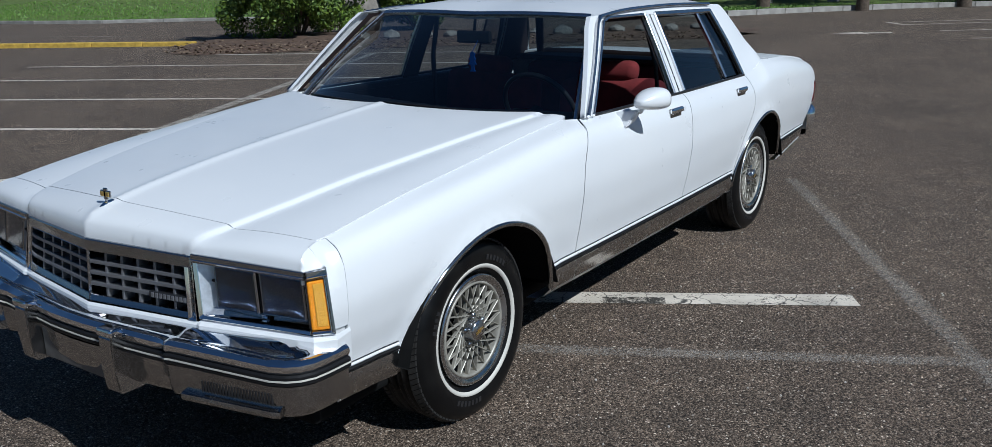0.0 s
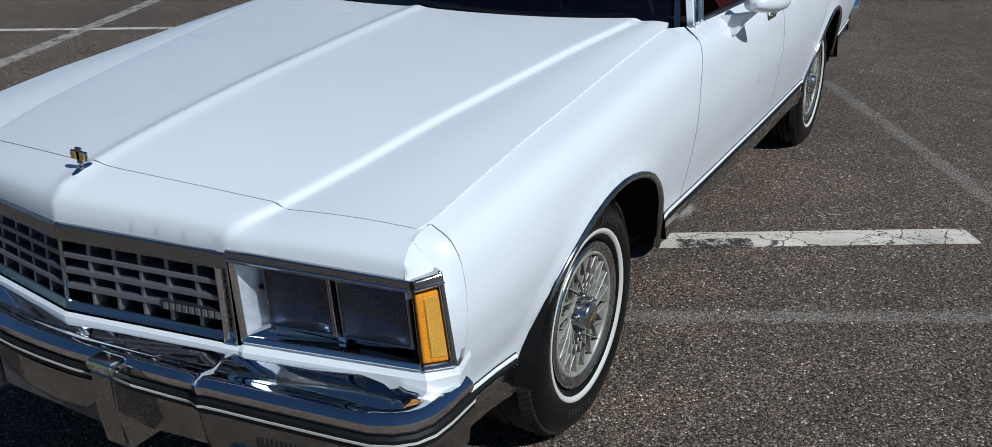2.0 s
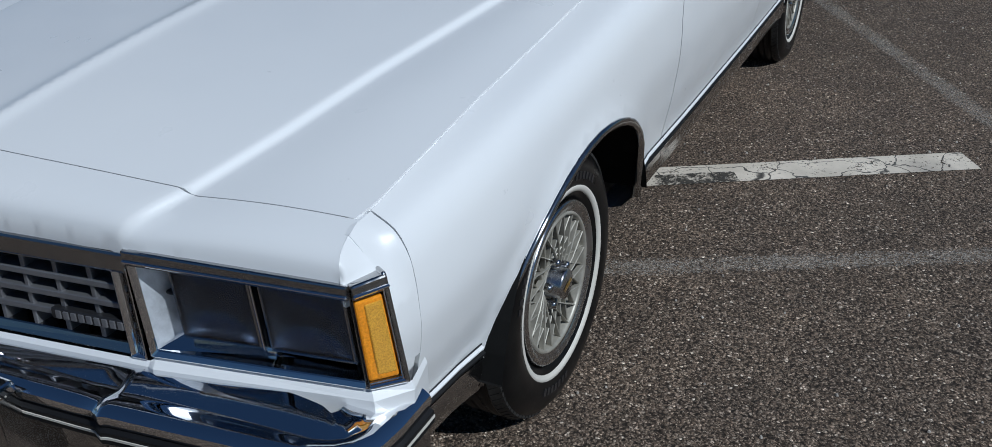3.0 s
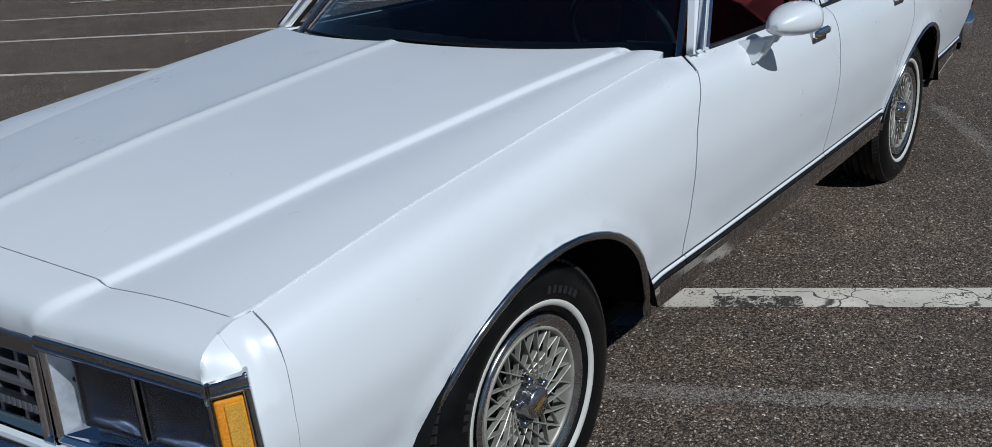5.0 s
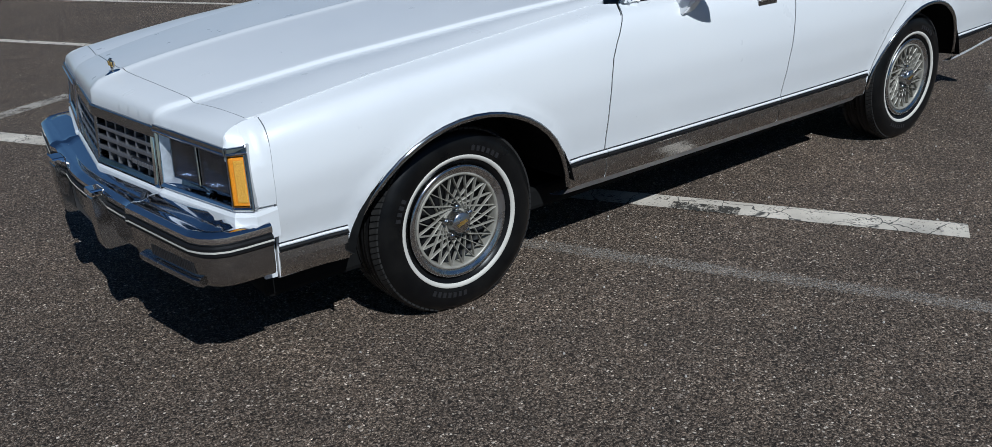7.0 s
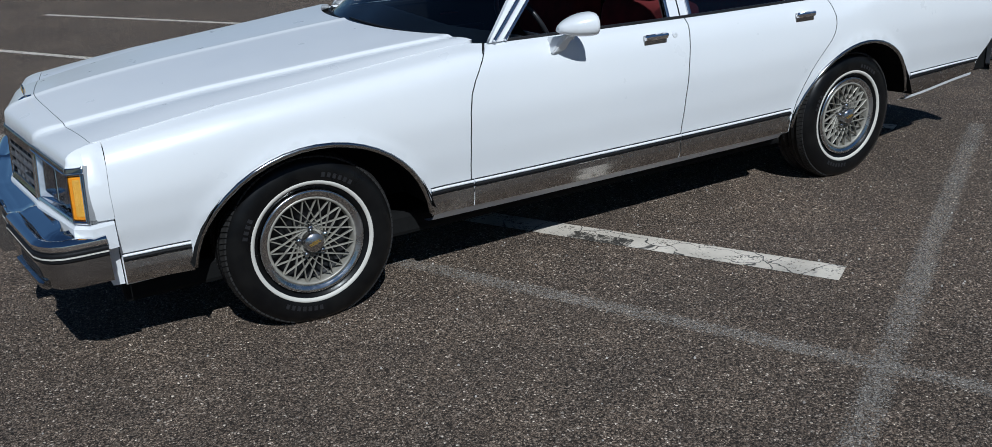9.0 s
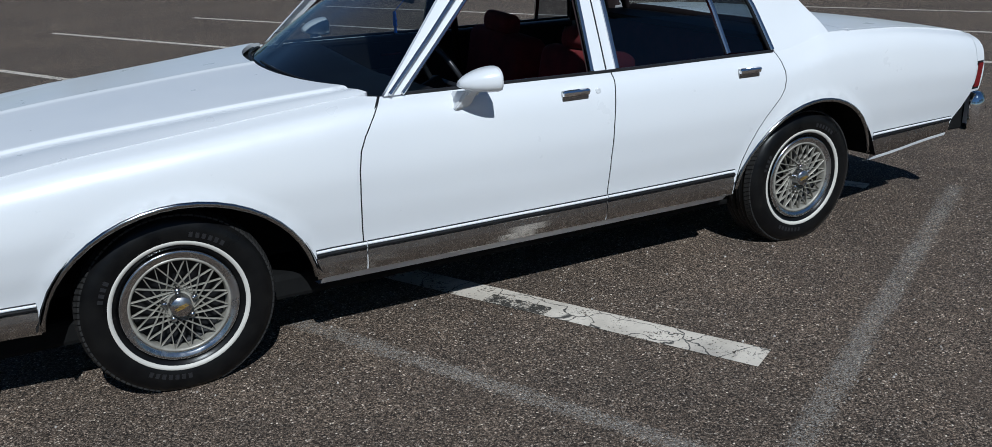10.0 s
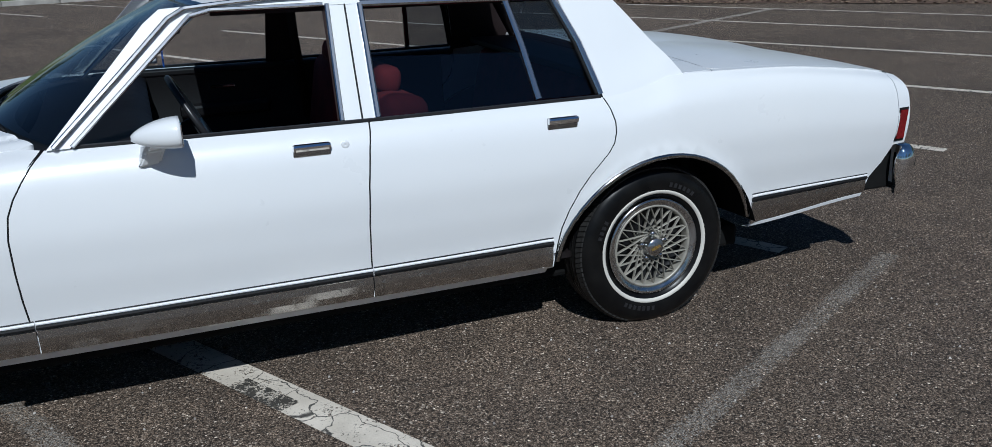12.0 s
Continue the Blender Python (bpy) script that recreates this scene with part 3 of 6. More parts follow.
hood = put("hood", sheet("hood", HOOD, lambda u, v: (u, v, hood_z(u, v)), 0.017, 0.02, inward=(0, 0, 1), rows=CREASES), PAINT, car)


# strips sunk into the hood's gaps, black so the gaps look shaded
gap_line = [(gap_x(y), y, hood_z(gap_x(y), y) - 0.006) for y in np.linspace(-0.785, 0.785, 240)]
put("hood_seam_shade", sweep(gap_line, [(-0.006, -0.002), (0.006, -0.002), (0.006, 0.001), (-0.006, 0.001)], up=(0, 0, 1)), BLACK, car)
for sign in (-1, 1):
    gap_line = [(x, sign * hood_edge(x), hood_z(x, hood_edge(x)) - 0.013) for x in np.linspace(-0.63, 0.70, 40)]
    put("hood_seam_shade", sweep(gap_line, [(-0.006, -0.002), (0.006, -0.002), (0.006, 0.001), (-0.006, 0.001)], up=(0, 0, 1)), BLACK, car)


def nose_front(y):
    """The front edge of the nose panel, above grille and headlamps."""
    a = abs(y)
    if a < 0.445:
        return -0.905 + 0.066 * a / 0.445
    return -0.839 + 0.073 * (a - 0.445) / 0.385


def nose_place(u, v):
    """u from 0 (the gap) to 1 (rolled over the front edge); v across."""
    back, front = gap_x(v) - 0.0012, nose_front(v) - 0.012
    w = max(min(u, 1.05), -0.05)
    x = back + (front - back) * math.sin(min(w, 1.0) * math.pi / 2 * 0.999)
    cy = crease_y(back) + (0.440 - crease_y(back)) * min(max(w, 0.0), 1.0)
    ridge = 1 / (1 + math.exp(min(max((abs(v) - cy) / 0.0034, -40), 40)))
    z = hood_z(back, v) - 0.012 / (1 + math.exp(min(max((abs(v) - crease_y(back)) / 0.0032, -40), 40))) + (0.012 + 0.004 * w) * ridge
    ztip = 0.786 - 0.022 * min(abs(v) / 0.85, 1) + 0.009 * ridge
    drop = z - ztip
    zz = z - drop * (0.42 * w + 0.58 * (1 - math.sqrt(max(1 - max(w, 0.0) ** 2.6, 0.0))))
    return (x, v, zz)


NOSE = resample([(0, -0.799), (1, -0.822), (1, 0.822), (0, 0.799)], 0.05)
NOSE_ROWS = np.array([(0.15 * w, sg * (0.500 - 0.060 * w + o)) for sg in (-1, 1) for w in np.arange(0.03, 0.98, 0.07) for o in ACROSS])
nose = put("nose_panel", sheet("nose_panel", [(u * 0.15, v) for u, v in NOSE], lambda u, v: nose_place(u / 0.15, v), 0.022, 0.0, flip=True, rows=NOSE_ROWS), PAINT, car)


# trunk lid and the deck round it
def deck_z(x, y):
    ze = float(pchip(SX, ZTOP, x))
    crown = float(pchip([2.85, 3.2, 3.8, 4.2, 4.32], [0.040, 0.052, 0.050, 0.040, 0.034], x))
    return ze + crown * (1 - (abs(y) / 0.87) ** 2)


def deck_y(x):
    return float(pchip(SX, YTOP, x))


LID_IN = 0.035
LID = [(3.225, y) for y in np.linspace(-0.80, 0.80, 12)]
LID += [(x, deck_y(x) - LID_IN) for x in np.linspace(3.255, 4.14, 12)] + [(4.17, y) for y in np.linspace(0.76, -0.76, 12)] + [(x, -deck_y(x) + LID_IN) for x in np.linspace(4.14, 3.255, 12)]
put("trunk_lid", sheet("trunk_lid", LID, lambda u, v: (u, v, deck_z(u, v)), 0.05, 0.02, inward=(0, 0, 1)), PAINT, car)
DECK = [(3.075 - 0.06 * (y / 0.8) ** 2, y) for y in np.linspace(-0.855, 0.855, 12)] + [(3.219, y) for y in np.linspace(0.845, -0.845, 12)]
put("rear_deck", sheet("rear_deck", DECK, lambda u, v: (u, v, deck_z(u, v)), 0.05, 0.02, inward=(0, 0, 1), flip=True), PAINT, car)
for sign in (-1, 1):
    RAIL = [(x, deck_y(x) - LID_IN + GAP) for x in np.linspace(3.223, 4.18, 16)] + [(x, deck_y(x) + 0.001) for x in np.linspace(4.18, 3.223, 16)]
    put("deck_rail", sheet("deck_rail", RAIL, lambda u, v: (u, sign * v, deck_z(u, v)), 0.03, 0.02, inward=(0, 0, 1), flip=sign < 0), PAINT, car)

# ---- roof and pillars ----


def house_y(z):
    """Half width of the glass and pillars above the belt line."""
    return 0.868 - 0.40 * (z - 0.97) - 0.12 * (z - 0.97) ** 2


def roof_rail_z(x):
    return float(pchip([1.20, 1.55, 2.0, 2.5, 2.8, 2.95], [1.354, 1.377, 1.383, 1.375, 1.362, 1.346], x))


def roof_z(x, y):
    zr = roof_rail_z(x)
    e = min(abs(y) / 0.665, 1.0)
    crown = float(pchip([1.20, 1.7, 2.3, 2.75, 2.95], [0.032, 0.066, 0.074, 0.058, 0.032], x))
    return zr + crown * (1 - e**3.2)


def roof_front(y):
    return 1.235 + 0.085 * (abs(y) / 0.66) ** 2


def roof_back(y):
    return 2.892 - 0.05 * (abs(y) / 0.66) ** 2


ROOF = [(roof_front(y), y) for y in np.linspace(-0.665, 0.665, 20)] + [(roof_back(y), y) for y in np.linspace(0.665, -0.665, 20)]
put("roof", sheet("roof", ROOF, lambda u, v: (u, v, roof_z(u, v)), 0.06, 0.025, inward=(0, 0, 1)), PAINT, car)
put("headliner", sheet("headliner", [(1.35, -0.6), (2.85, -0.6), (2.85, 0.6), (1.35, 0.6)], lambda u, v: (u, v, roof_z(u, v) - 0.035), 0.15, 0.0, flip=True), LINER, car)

# the side openings as (x, z)
WIN_F = [(0.905, 0.985), (1.675, 0.985), (1.690, 1.352), (1.330, 1.352), (1.275, 1.335)]
WIN_R = [(1.835, 0.985), (2.660, 0.990), (2.560, 1.345), (1.835, 1.355)]
A_LINE = [(0.80, 0.972), (1.255, 1.372)]  # the A pillar's front edge


def house_place(sign, lift=0.0):
    return lambda u, v: (u, sign * (house_y(v) + lift), v)


def frame_sheet(name, outline, sign, material, lift=0.0, step=0.035, label="", flange=0.02):
    me = sheet(name, outline, house_place(sign, lift), step, flange, inward=(0, sign, 0), flip=sign > 0)
    return put(name, me, material, car, label)


def rail_line(x0, x1, n=10):
    return [(x, roof_rail_z(x) + 0.004) for x in np.linspace(x0, x1, n)]


for sign in (-1, 1):
    frame_sheet("a_pillar", [(0.795, 0.974), (0.862, 0.974), (1.262, 1.336), (1.330, 1.349), (1.330, 1.370), (1.175, 1.362), (1.120, 1.320)], sign, PAINT)
    frame_sheet("roof_rail", [(1.330, 1.349)] + [(1.69, 1.349), (2.56, 1.340), (2.60, 1.340)] + rail_line(2.60, 1.330), sign, PAINT)
    frame_sheet("b_pillar", [(1.705, 0.975), (1.820, 0.975), (1.825, 1.347), (1.718, 1.347)], sign, PAINT)
    sail = [(2.705, 0.962), (2.80, 0.970), (2.90, 0.986), (3.00, 1.008), (3.085, 1.018), (3.022, 1.10), (2.962, 1.165), (2.876, 1.265), (2.820, 1.330), (2.785, 1.358)] + rail_line(2.76, 2.60, 5) + [(2.592, 1.340), (2.650, 1.180)]

    def sail_place(u, v, sign=sign):
        low = float(pchip(SX, YTOP, u))
        zt = float(pchip(SX, ZTOP, u))
        w = min(max((v - zt) / 0.16, 0), 1)
        w = w * w * (3 - 2 * w)
        tuck = 0.16 * max(u - 2.80, 0.0) ** 1.6
        return (u, sign * ((low - 0.45 * (v - zt)) * (1 - w) + house_y(v) * w - tuck * 0.6), v)

    put("sail_panel", sheet("sail_panel", sail, sail_place, 0.03, 0.03, inward=(0, sign, 0), flip=sign > 0), PAINT, car)

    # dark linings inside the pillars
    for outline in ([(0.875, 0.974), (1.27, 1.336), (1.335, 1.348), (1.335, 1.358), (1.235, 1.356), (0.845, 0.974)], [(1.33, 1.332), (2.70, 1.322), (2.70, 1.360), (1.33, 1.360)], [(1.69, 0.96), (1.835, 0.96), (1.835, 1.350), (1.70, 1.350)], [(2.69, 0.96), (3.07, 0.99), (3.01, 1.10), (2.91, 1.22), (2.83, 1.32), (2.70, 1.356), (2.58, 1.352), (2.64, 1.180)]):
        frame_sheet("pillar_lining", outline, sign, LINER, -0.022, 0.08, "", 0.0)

# windscreen and rear glass
def screen_place(u, v):
    """u from 0 (base) to 1 (top), v across from -1 to 1."""
    a = abs(v)
    xb, zb, yb = 0.575 + 0.260 * a**2.6, 1.026 - 0.068 * a**2.2, 0.785 * v
    xt, zt, yt = 1.235 + 0.075 * a**2.2, 1.386 - 0.030 * a**2.2, 0.628 * v
    bow = 0.012 * math.sin(math.pi * min(max(u, 0), 1))
    return (xb + (xt - xb) * u - bow, yb + (yt - yb) * u, zb + (zt - zb) * u + bow)


def rear_place(u, v):
    a = abs(v)
    xb, zb, yb = 3.097 - 0.06 * a * a, 1.062 - 0.022 * a * a, 0.72 * v
    xt, zt, yt = 2.885 - 0.06 * a * a, 1.372 - 0.02 * a * a, 0.60 * v
    return (xb + (xt - xb) * u, yb + (yt - yb) * u, zb + (zt - zb) * u)


def pane(name, f, material, flip=False, step=0.06):
    ob = put(name, sheet(name, [(0, -1), (1, -1), (1, 1), (0, 1)], f, step, 0.0, flip=flip), material, car)
    return ob


pane("windscreen", screen_place, GLASS)
pane("rear_window", rear_place, GLASS, flip=True)


def strip_on(name, pts, width, height, material, parent=None, up=(0, -1, 0), label="", round_n=0):
    prof = circle(width / 2, 8, height / width) if round_n else [(-width / 2, -height / 2), (width / 2, -height / 2), (width / 2, height / 4), (width / 4, height / 2), (-width / 4, height / 2), (-width / 2, height / 4)]
    return put(name, sweep(pts, prof, up=up, smooth=bool(round_n)), material, parent or car, label)


def hp(x, z, sign=-1, lift=0.004):
    return (x, sign * (house_y(z) + lift), z)


for sign in (-1, 1):
    up = (0, sign, 0.35)
    # bright mouldings round the side glass, the drip rail and the windscreen edge
    strip_on("window_moulding", [hp(x, z, sign) for x, z in resample([(0.868, 0.978), (1.264, 1.337), (1.332, 1.352), (1.700, 1.352)], 0.06, False)], 0.014, 0.014, BRIGHT, up=up)
    strip_on("window_moulding", [hp(x, z, sign) for x, z in ((1.700, 0.978), (1.706, 1.18), (1.714, 1.352))], 0.016, 0.014, BRIGHT, up=up)
    strip_on("window_moulding", [hp(x, z, sign) for x, z in ((1.824, 0.978), (1.826, 1.18), (1.828, 1.349))], 0.020, 0.016, BRIGHT, up=up)
    strip_on("window_moulding", [hp(x, z, sign) for x, z in resample([(1.828, 1.349), (2.57, 1.340), (2.645, 1.17), (2.700, 0.982)], 0.06, False)], 0.024, 0.016, BRIGHT, up=up)
    strip_on("pillar_seam", [hp(x, z, sign, 0.001) for x, z in ((1.770, 0.978), (1.772, 1.18), (1.776, 1.349))], 0.006, 0.006, BLACK, up=up)
    strip_on("frame_seal", [hp(x, z, sign, 0.001) for x, z in ((2.682, 0.985), (2.627, 1.17), (2.556, 1.334))], 0.010, 0.010, BLACK, up=up)
    strip_on("window_divider", [hp(x, z, sign, -0.004) for x, z in ((2.440, 0.985), (2.412, 1.17), (2.378, 1.340))], 0.024, 0.018, BRIGHT, up=up)
    strip_on("drip_rail", [(x, sign * (house_y(z) + 0.012), z) for x, z in [(0.815, 0.980), (1.02, 1.168), (1.195, 1.332), (1.25, 1.361)] + [(x, roof_rail_z(x) + 0.004) for x in np.linspace(1.36, 2.58, 14)]], 0.015, 0.014, BRIGHT, up=up)
    strip_on("screen_moulding", [Vector(screen_place(u, sign * 1.02)) + Vector((-0.004, 0, 0.004)) for u in np.linspace(-0.02, 1.0, 14)], 0.018, 0.014, BRIGHT, up=(-0.5, 0, 0.8))
    strip_on("sill_moulding", [(x, sign * (side(x, 6)[0] - 0.001), side(x, 6)[1] + 0.004) for x in np.linspace(0.87, 2.69, 30) if not 1.76 < x < 1.80], 0.010, 0.012, BLACK_GLOSS, up=(0, 0, 1))
strip_on("screen_moulding", [Vector(screen_place(1.005, v)) + Vector((-0.004, 0, 0.004)) for v in np.linspace(-1, 1, 24)], 0.026, 0.014, BRIGHT, up=(-0.5, 0, 0.8))

# side glass: the front panes are wound down, the rear ones half way
for sign in (-1, 1):
    g = sheet("rear_door_glass", [(1.84, 0.95), (2.43, 0.95), (2.408, 1.150), (1.84, 1.172)], lambda u, v: (u, sign * (house_y(v) - 0.012), v), 0.08, 0.0, flip=sign > 0)
    if sign < 0:
        put("rear_door_glass", g, GLASS_DARK, car, "half-lowered tinted glass")
    g = sheet("quarter_glass", [(2.445, 0.982), (2.69, 0.982), (2.64, 1.17), (2.57, 1.350), (2.385, 1.352)], lambda u, v: (u, sign * (house_y(v) - 0.010), v), 0.08, 0.0, flip=sign > 0)
    put("quarter_glass", g, GLASS_DARK, car)

# ---- underside ----
put("underbody", box_bm(-0.66, 3.50, -0.72, 0.72, 0.23, 0.33, 0.02), UNDER, car)
put("firewall", box_bm(0.60, 0.66, -0.78, 0.78, 0.32, 0.93), UNDER, car)
put("radiator_wall", box_bm(-0.64, -0.60, -0.76, 0.76, 0.33, 0.74), UNDER, car)
put("trunk_floor", box_bm(3.45, 4.10, -0.80, 0.80, 0.40, 0.50), UNDER, car)
for sign in (-1, 1):
    for n, (cx, cz, a, b) in enumerate(ARCHES):
        prof = []
        for i in range(21):
            t = math.pi * i / 20
            prof.append((cx + (a + 0.012) * math.cos(t), max(cz + (b + 0.012) * math.sin(t), 0.375 if n == 0 else 0.40)))
        verts = [(x, sign * y, z) for x, z in prof for y in (0.915, 0.62)]
        faces = [(2 * i, 2 * i + 1, 2 * i + 3, 2 * i + 2) for i in range(20)]
        k = len(verts)
        verts += [(x, sign * 0.62, z) for x, z in prof]
        faces.append(tuple(range(k, k + 21)))
        put("wheel_well", mesh_of("well", verts, faces), UNDER, car)
        # bright lip round the wheel opening
        pts = [(x, z) for x, z in arch_pts(n, lambda x: float(pchip(SX, ZLOW, x)), True)]
        lip = []
        for x, z in pts:
            y = side_place(1)(x, SK * level(x, max(z, side(x, 0)[1])))[1]
            lip.append((x, sign * (y + 0.002), z))
        put("arch_moulding", sweep(lip, [(-0.010, -0.012), (0.008, -0.012), (0.008, 0.002), (0.0, 0.006), (-0.010, 0.002)], up=(0, sign, 0)), CHROME_DARK, car)

# ---- low trim ----


def trim_run(name, x0, x1, sign, s0, s1, lift, material, n=18, label="", thick=0.006):
    verts, faces = [], []
    for x in np.linspace(x0, x1, n):
        for k in range(4):
            s = s0 + (s1 - s0) * k / 3
            y, z = side(x, s)
            d = arch_out(x, z)
            y += 0.010 * math.exp(-((d / 0.035) ** 2)) if d < 0.2 else 0.0
            verts.append((x, sign * (y + lift - (thick if k in (0, 3) else 0)), z))
    for i in range(n - 1):
        for k in range(3):
            q = (4 * i + k, 4 * i + k + 1, 4 * i + k + 5, 4 * i + k + 4)
            faces.append(q if sign > 0 else q[::-1])
    e = 4 * (n - 1)
    faces += [(0, 1, 2, 3), (e, e + 1, e + 2, e + 3)]
    return put(name, mesh_of(name, verts, faces), material, car, label)


RUNS = ((-0.652, -0.425), (0.478, 0.6745), (0.6785, 1.757), (1.761, 2.470), (3.425, 4.098))
for sign in (-1, 1):
    for x0, x1 in RUNS:
        n = 4 if x1 - x0 < 0.4 else 20
        trim_run("side_trim", x0, x1, sign, 0.0, 0.81, 0.006, STEEL, n, "bright steel lower trim spattered with dirt")
        trim_run("trim_strip", x0, x1, sign, 0.83, 0.965, 0.011, BLACK, n, "black rubber strip")
        trim_run("trim_bead", x0, x1, sign, 0.965, 1.06, 0.008, PAINT, n)
        trim_run("pin_line", x0, x1, sign, 1.06, 1.10, 0.003, BLACK_GLOSS, n, thick=0.002)
        trim_run("trim_bead", x0, x1, sign, 0.79, 0.83, 0.009, CHROME, n)
    for x0, x1 in ((0.50, 2.46),):
        bm = bmesh.new()
        xs = np.linspace(x0, x1, 24)
        secs = []
        for x in xs:
            y, z = side(x, 0)
            secs.append([bm.verts.new((x, sign * yy, zz)) for yy, zz in ((y - 0.008, z + 0.006), (y - 0.010, z - 0.004), (y - 0.040, z - 0.036), (y - 0.070, z - 0.046), (y - 0.12, z - 0.052))])
        for a, b in zip(secs, secs[1:]):
            for i in range(4):
                bm.faces.new((a[i], a[i + 1], b[i + 1], b[i]))
        put("rocker_panel", bm, PAINT, car)
    bm = bmesh.new()
    secs = []
    for x in np.linspace(3.43, 4.09, 8):
        y, z = side(x, 0)
        secs.append([bm.verts.new((x, sign * yy, zz)) for yy, zz in ((y - 0.004, z + 0.004), (y - 0.001, z - 0.003), (y - 0.006, z - 0.017), (y - 0.05, z - 0.024))])
    for a, b in zip(secs, secs[1:]):
        for i in range(3):
            bm.faces.new((a[i], a[i + 1], b[i + 1], b[i]))
    put("quarter_valance", bm, PAINT, car)

# ---- the car: front end ----
NOSE_EDGE = [nose_place(u, 0.799 + 0.023 * u) for u in np.linspace(0, 1, 25)][::-1]


def nose_edge(x, k):
    return float(np.interp(x, [p[0] for p in NOSE_EDGE], [p[k] for p in NOSE_EDGE]))


def corner_place(sign):
    """The side's front corner, rounded over to meet the edge of the nose panel."""

    def f(u, v):
        s = min(max(v / SK, 0), 6)
        y, z = side(u, s)
        if s > 3.6:
            y0, z0 = side(u, 3.6)
            ye, ze = nose_edge(u, 1) + 0.001, nose_edge(u, 2) + 0.001
            k = (s - 3.6) / 2.4
            a, b, c = (1 - k) ** 2, 2 * k * (1 - k), k * k
            zc = z0 + 0.70 * (ze - z0)
            yb, zb = y0 * a + (y0 * 0.55 + ye * 0.45 + 0.005) * b + ye * c, z0 * a + zc * b + ze * c
            w = min(max((-0.646 - u) / 0.05, 0), 1)
            w = w * w * (3 - 2 * w)
            y, z = y + (yb - y) * w, z + (zb - z) * w
        return (u, sign * y, z)

    return f


CORNER = [(-0.737, SK * level(-0.737, 0.592)), (-0.732, 0.28), (-0.724, 0.35), (-0.719, 0.432), (-0.719, 0.52), (-0.719, 0.60), (-0.6435, 0.60)] + [(x - 0.0010, SK * level(x, z)) for x, z in ((-0.648, 0.76), (-0.655, 0.68), (-0.654, 0.60), (-0.6545, 0.592))]


def tip_place(sign):
    """The front end of that corner, over the wraparound lamp; v runs from the lamp's brow up to the nose panel."""

    def f(u, v):
        k = min(max(v / 0.08, 0), 1)
        yw = 0.853 + (u + 0.719) * 0.45
        ye, ze = nose_edge(u, 1) - 0.001, nose_edge(u, 2) + 0.001
        a, b, c = (1 - k) ** 2, 2 * k * (1 - k), k * k
        return (u, sign * (yw * a + (yw * 0.5 + ye * 0.5 + 0.005) * b + ye * c), 0.764 * a + (0.764 + 0.60 * (ze - 0.764)) * b + ze * c)

    return f


TIP = [(-0.7835, 0.0), (-0.717, 0.0), (-0.717, 0.08), (-0.7835, 0.08)]
for sign in (-1, 1):
    put("nose_corner", sheet("nose_corner", CORNER, corner_place(sign), 0.015, 0.012, inward=(0, sign, 0), flip=sign > 0), PAINT, car)
    put("nose_tip", sheet("nose_tip", TIP, tip_place(sign), 0.012, 0.03, inward=(0, 0, 1), flip=sign > 0), PAINT, car)
    filler = [(-0.722, 0.40), (-0.730, 0.589), (-0.6588, 0.589), (-0.660, 0.50), (-0.659, LOW), (-0.700, LOW)]
    put("bumper_filler", sheet("bumper_filler", side_net(resample(outline_num(filler), 0.03)), side_place(sign, -0.006), 0.03, 0.012, inward=(0, sign, 0), flip=sign > 0), PAINT, car)


def quad_face(a, b, c, d):
    """A bilinear frame: corners low-in, low-out, high-out, high-in; depth runs back into the car."""
    a, b, c, d = map(Vector, (a, b, c, d))
    n = (b - a).cross(d - a)
    n.normalize()
    if n.x < 0:
        n = -n

    def f(u, w, depth=0.0):
        return a * (1 - u) * (1 - w) + b * u * (1 - w) + c * u * w + d * (1 - u) * w + n * depth

    return f


def ring_mesh(f, outer, inner, d_out, d_in, d_back=None):
    """A frame between two rectangles (u0, u1, w0, w1) of f, with a wall going back from the inner one."""
    rect = lambda r: [(r[0], r[2]), (r[1], r[2]), (r[1], r[3]), (r[0], r[3])]  # noqa: E731
    rows = [(outer, d_out + 0.02), (outer, d_out), (inner, d_in)] + ([(inner, d_back)] if d_back is not None else [])
    verts, faces = [], []
    for r, d in rows:
        verts += [f(u, w, d) for u, w in rect(r)]
    for i in range(len(rows) - 1):
        for k in range(4):
            j = (k + 1) % 4
            faces.append((4 * i + k, 4 * i + j, 4 * i + 4 + j, 4 * i + 4 + k))
    me = mesh_of("ring", verts, faces)
    bm = bmesh.new()
    bm.from_mesh(me)
    bmesh.ops.recalc_face_normals(bm, faces=bm.faces)
    bmesh.ops.bevel(bm, geom=[e for e in bm.edges if len(e.link_faces) == 2], offset=0.002, segments=1, affect="EDGES")
    bm.to_mesh(me)
    bm.free()
    return me


def slab_mesh(f, r, d0, d1, bevel=0.004, seg=2):
    """A block between depths d0 (front) and d1 over the rectangle r of f."""
    rect = [(r[0], r[2]), (r[1], r[2]), (r[1], r[3]), (r[0], r[3])]
    verts = [f(u, w, d) for d in (d0, d1) for u, w in rect]
    faces = [(0, 1, 2, 3), (4, 5, 6, 7)] + [(k, (k + 1) % 4, 4 + (k + 1) % 4, 4 + k) for k in range(4)]
    bm = bmesh.new()
    me = mesh_of("slab", verts, faces)
    bm.from_mesh(me)
    bmesh.ops.recalc_face_normals(bm, faces=bm.faces)
    if bevel:
        bmesh.ops.bevel(bm, geom=bm.edges[:], offset=bevel, segments=seg, affect="EDGES", profile=0.5)
    bm.to_mesh(me)
    bm.free()
    return me


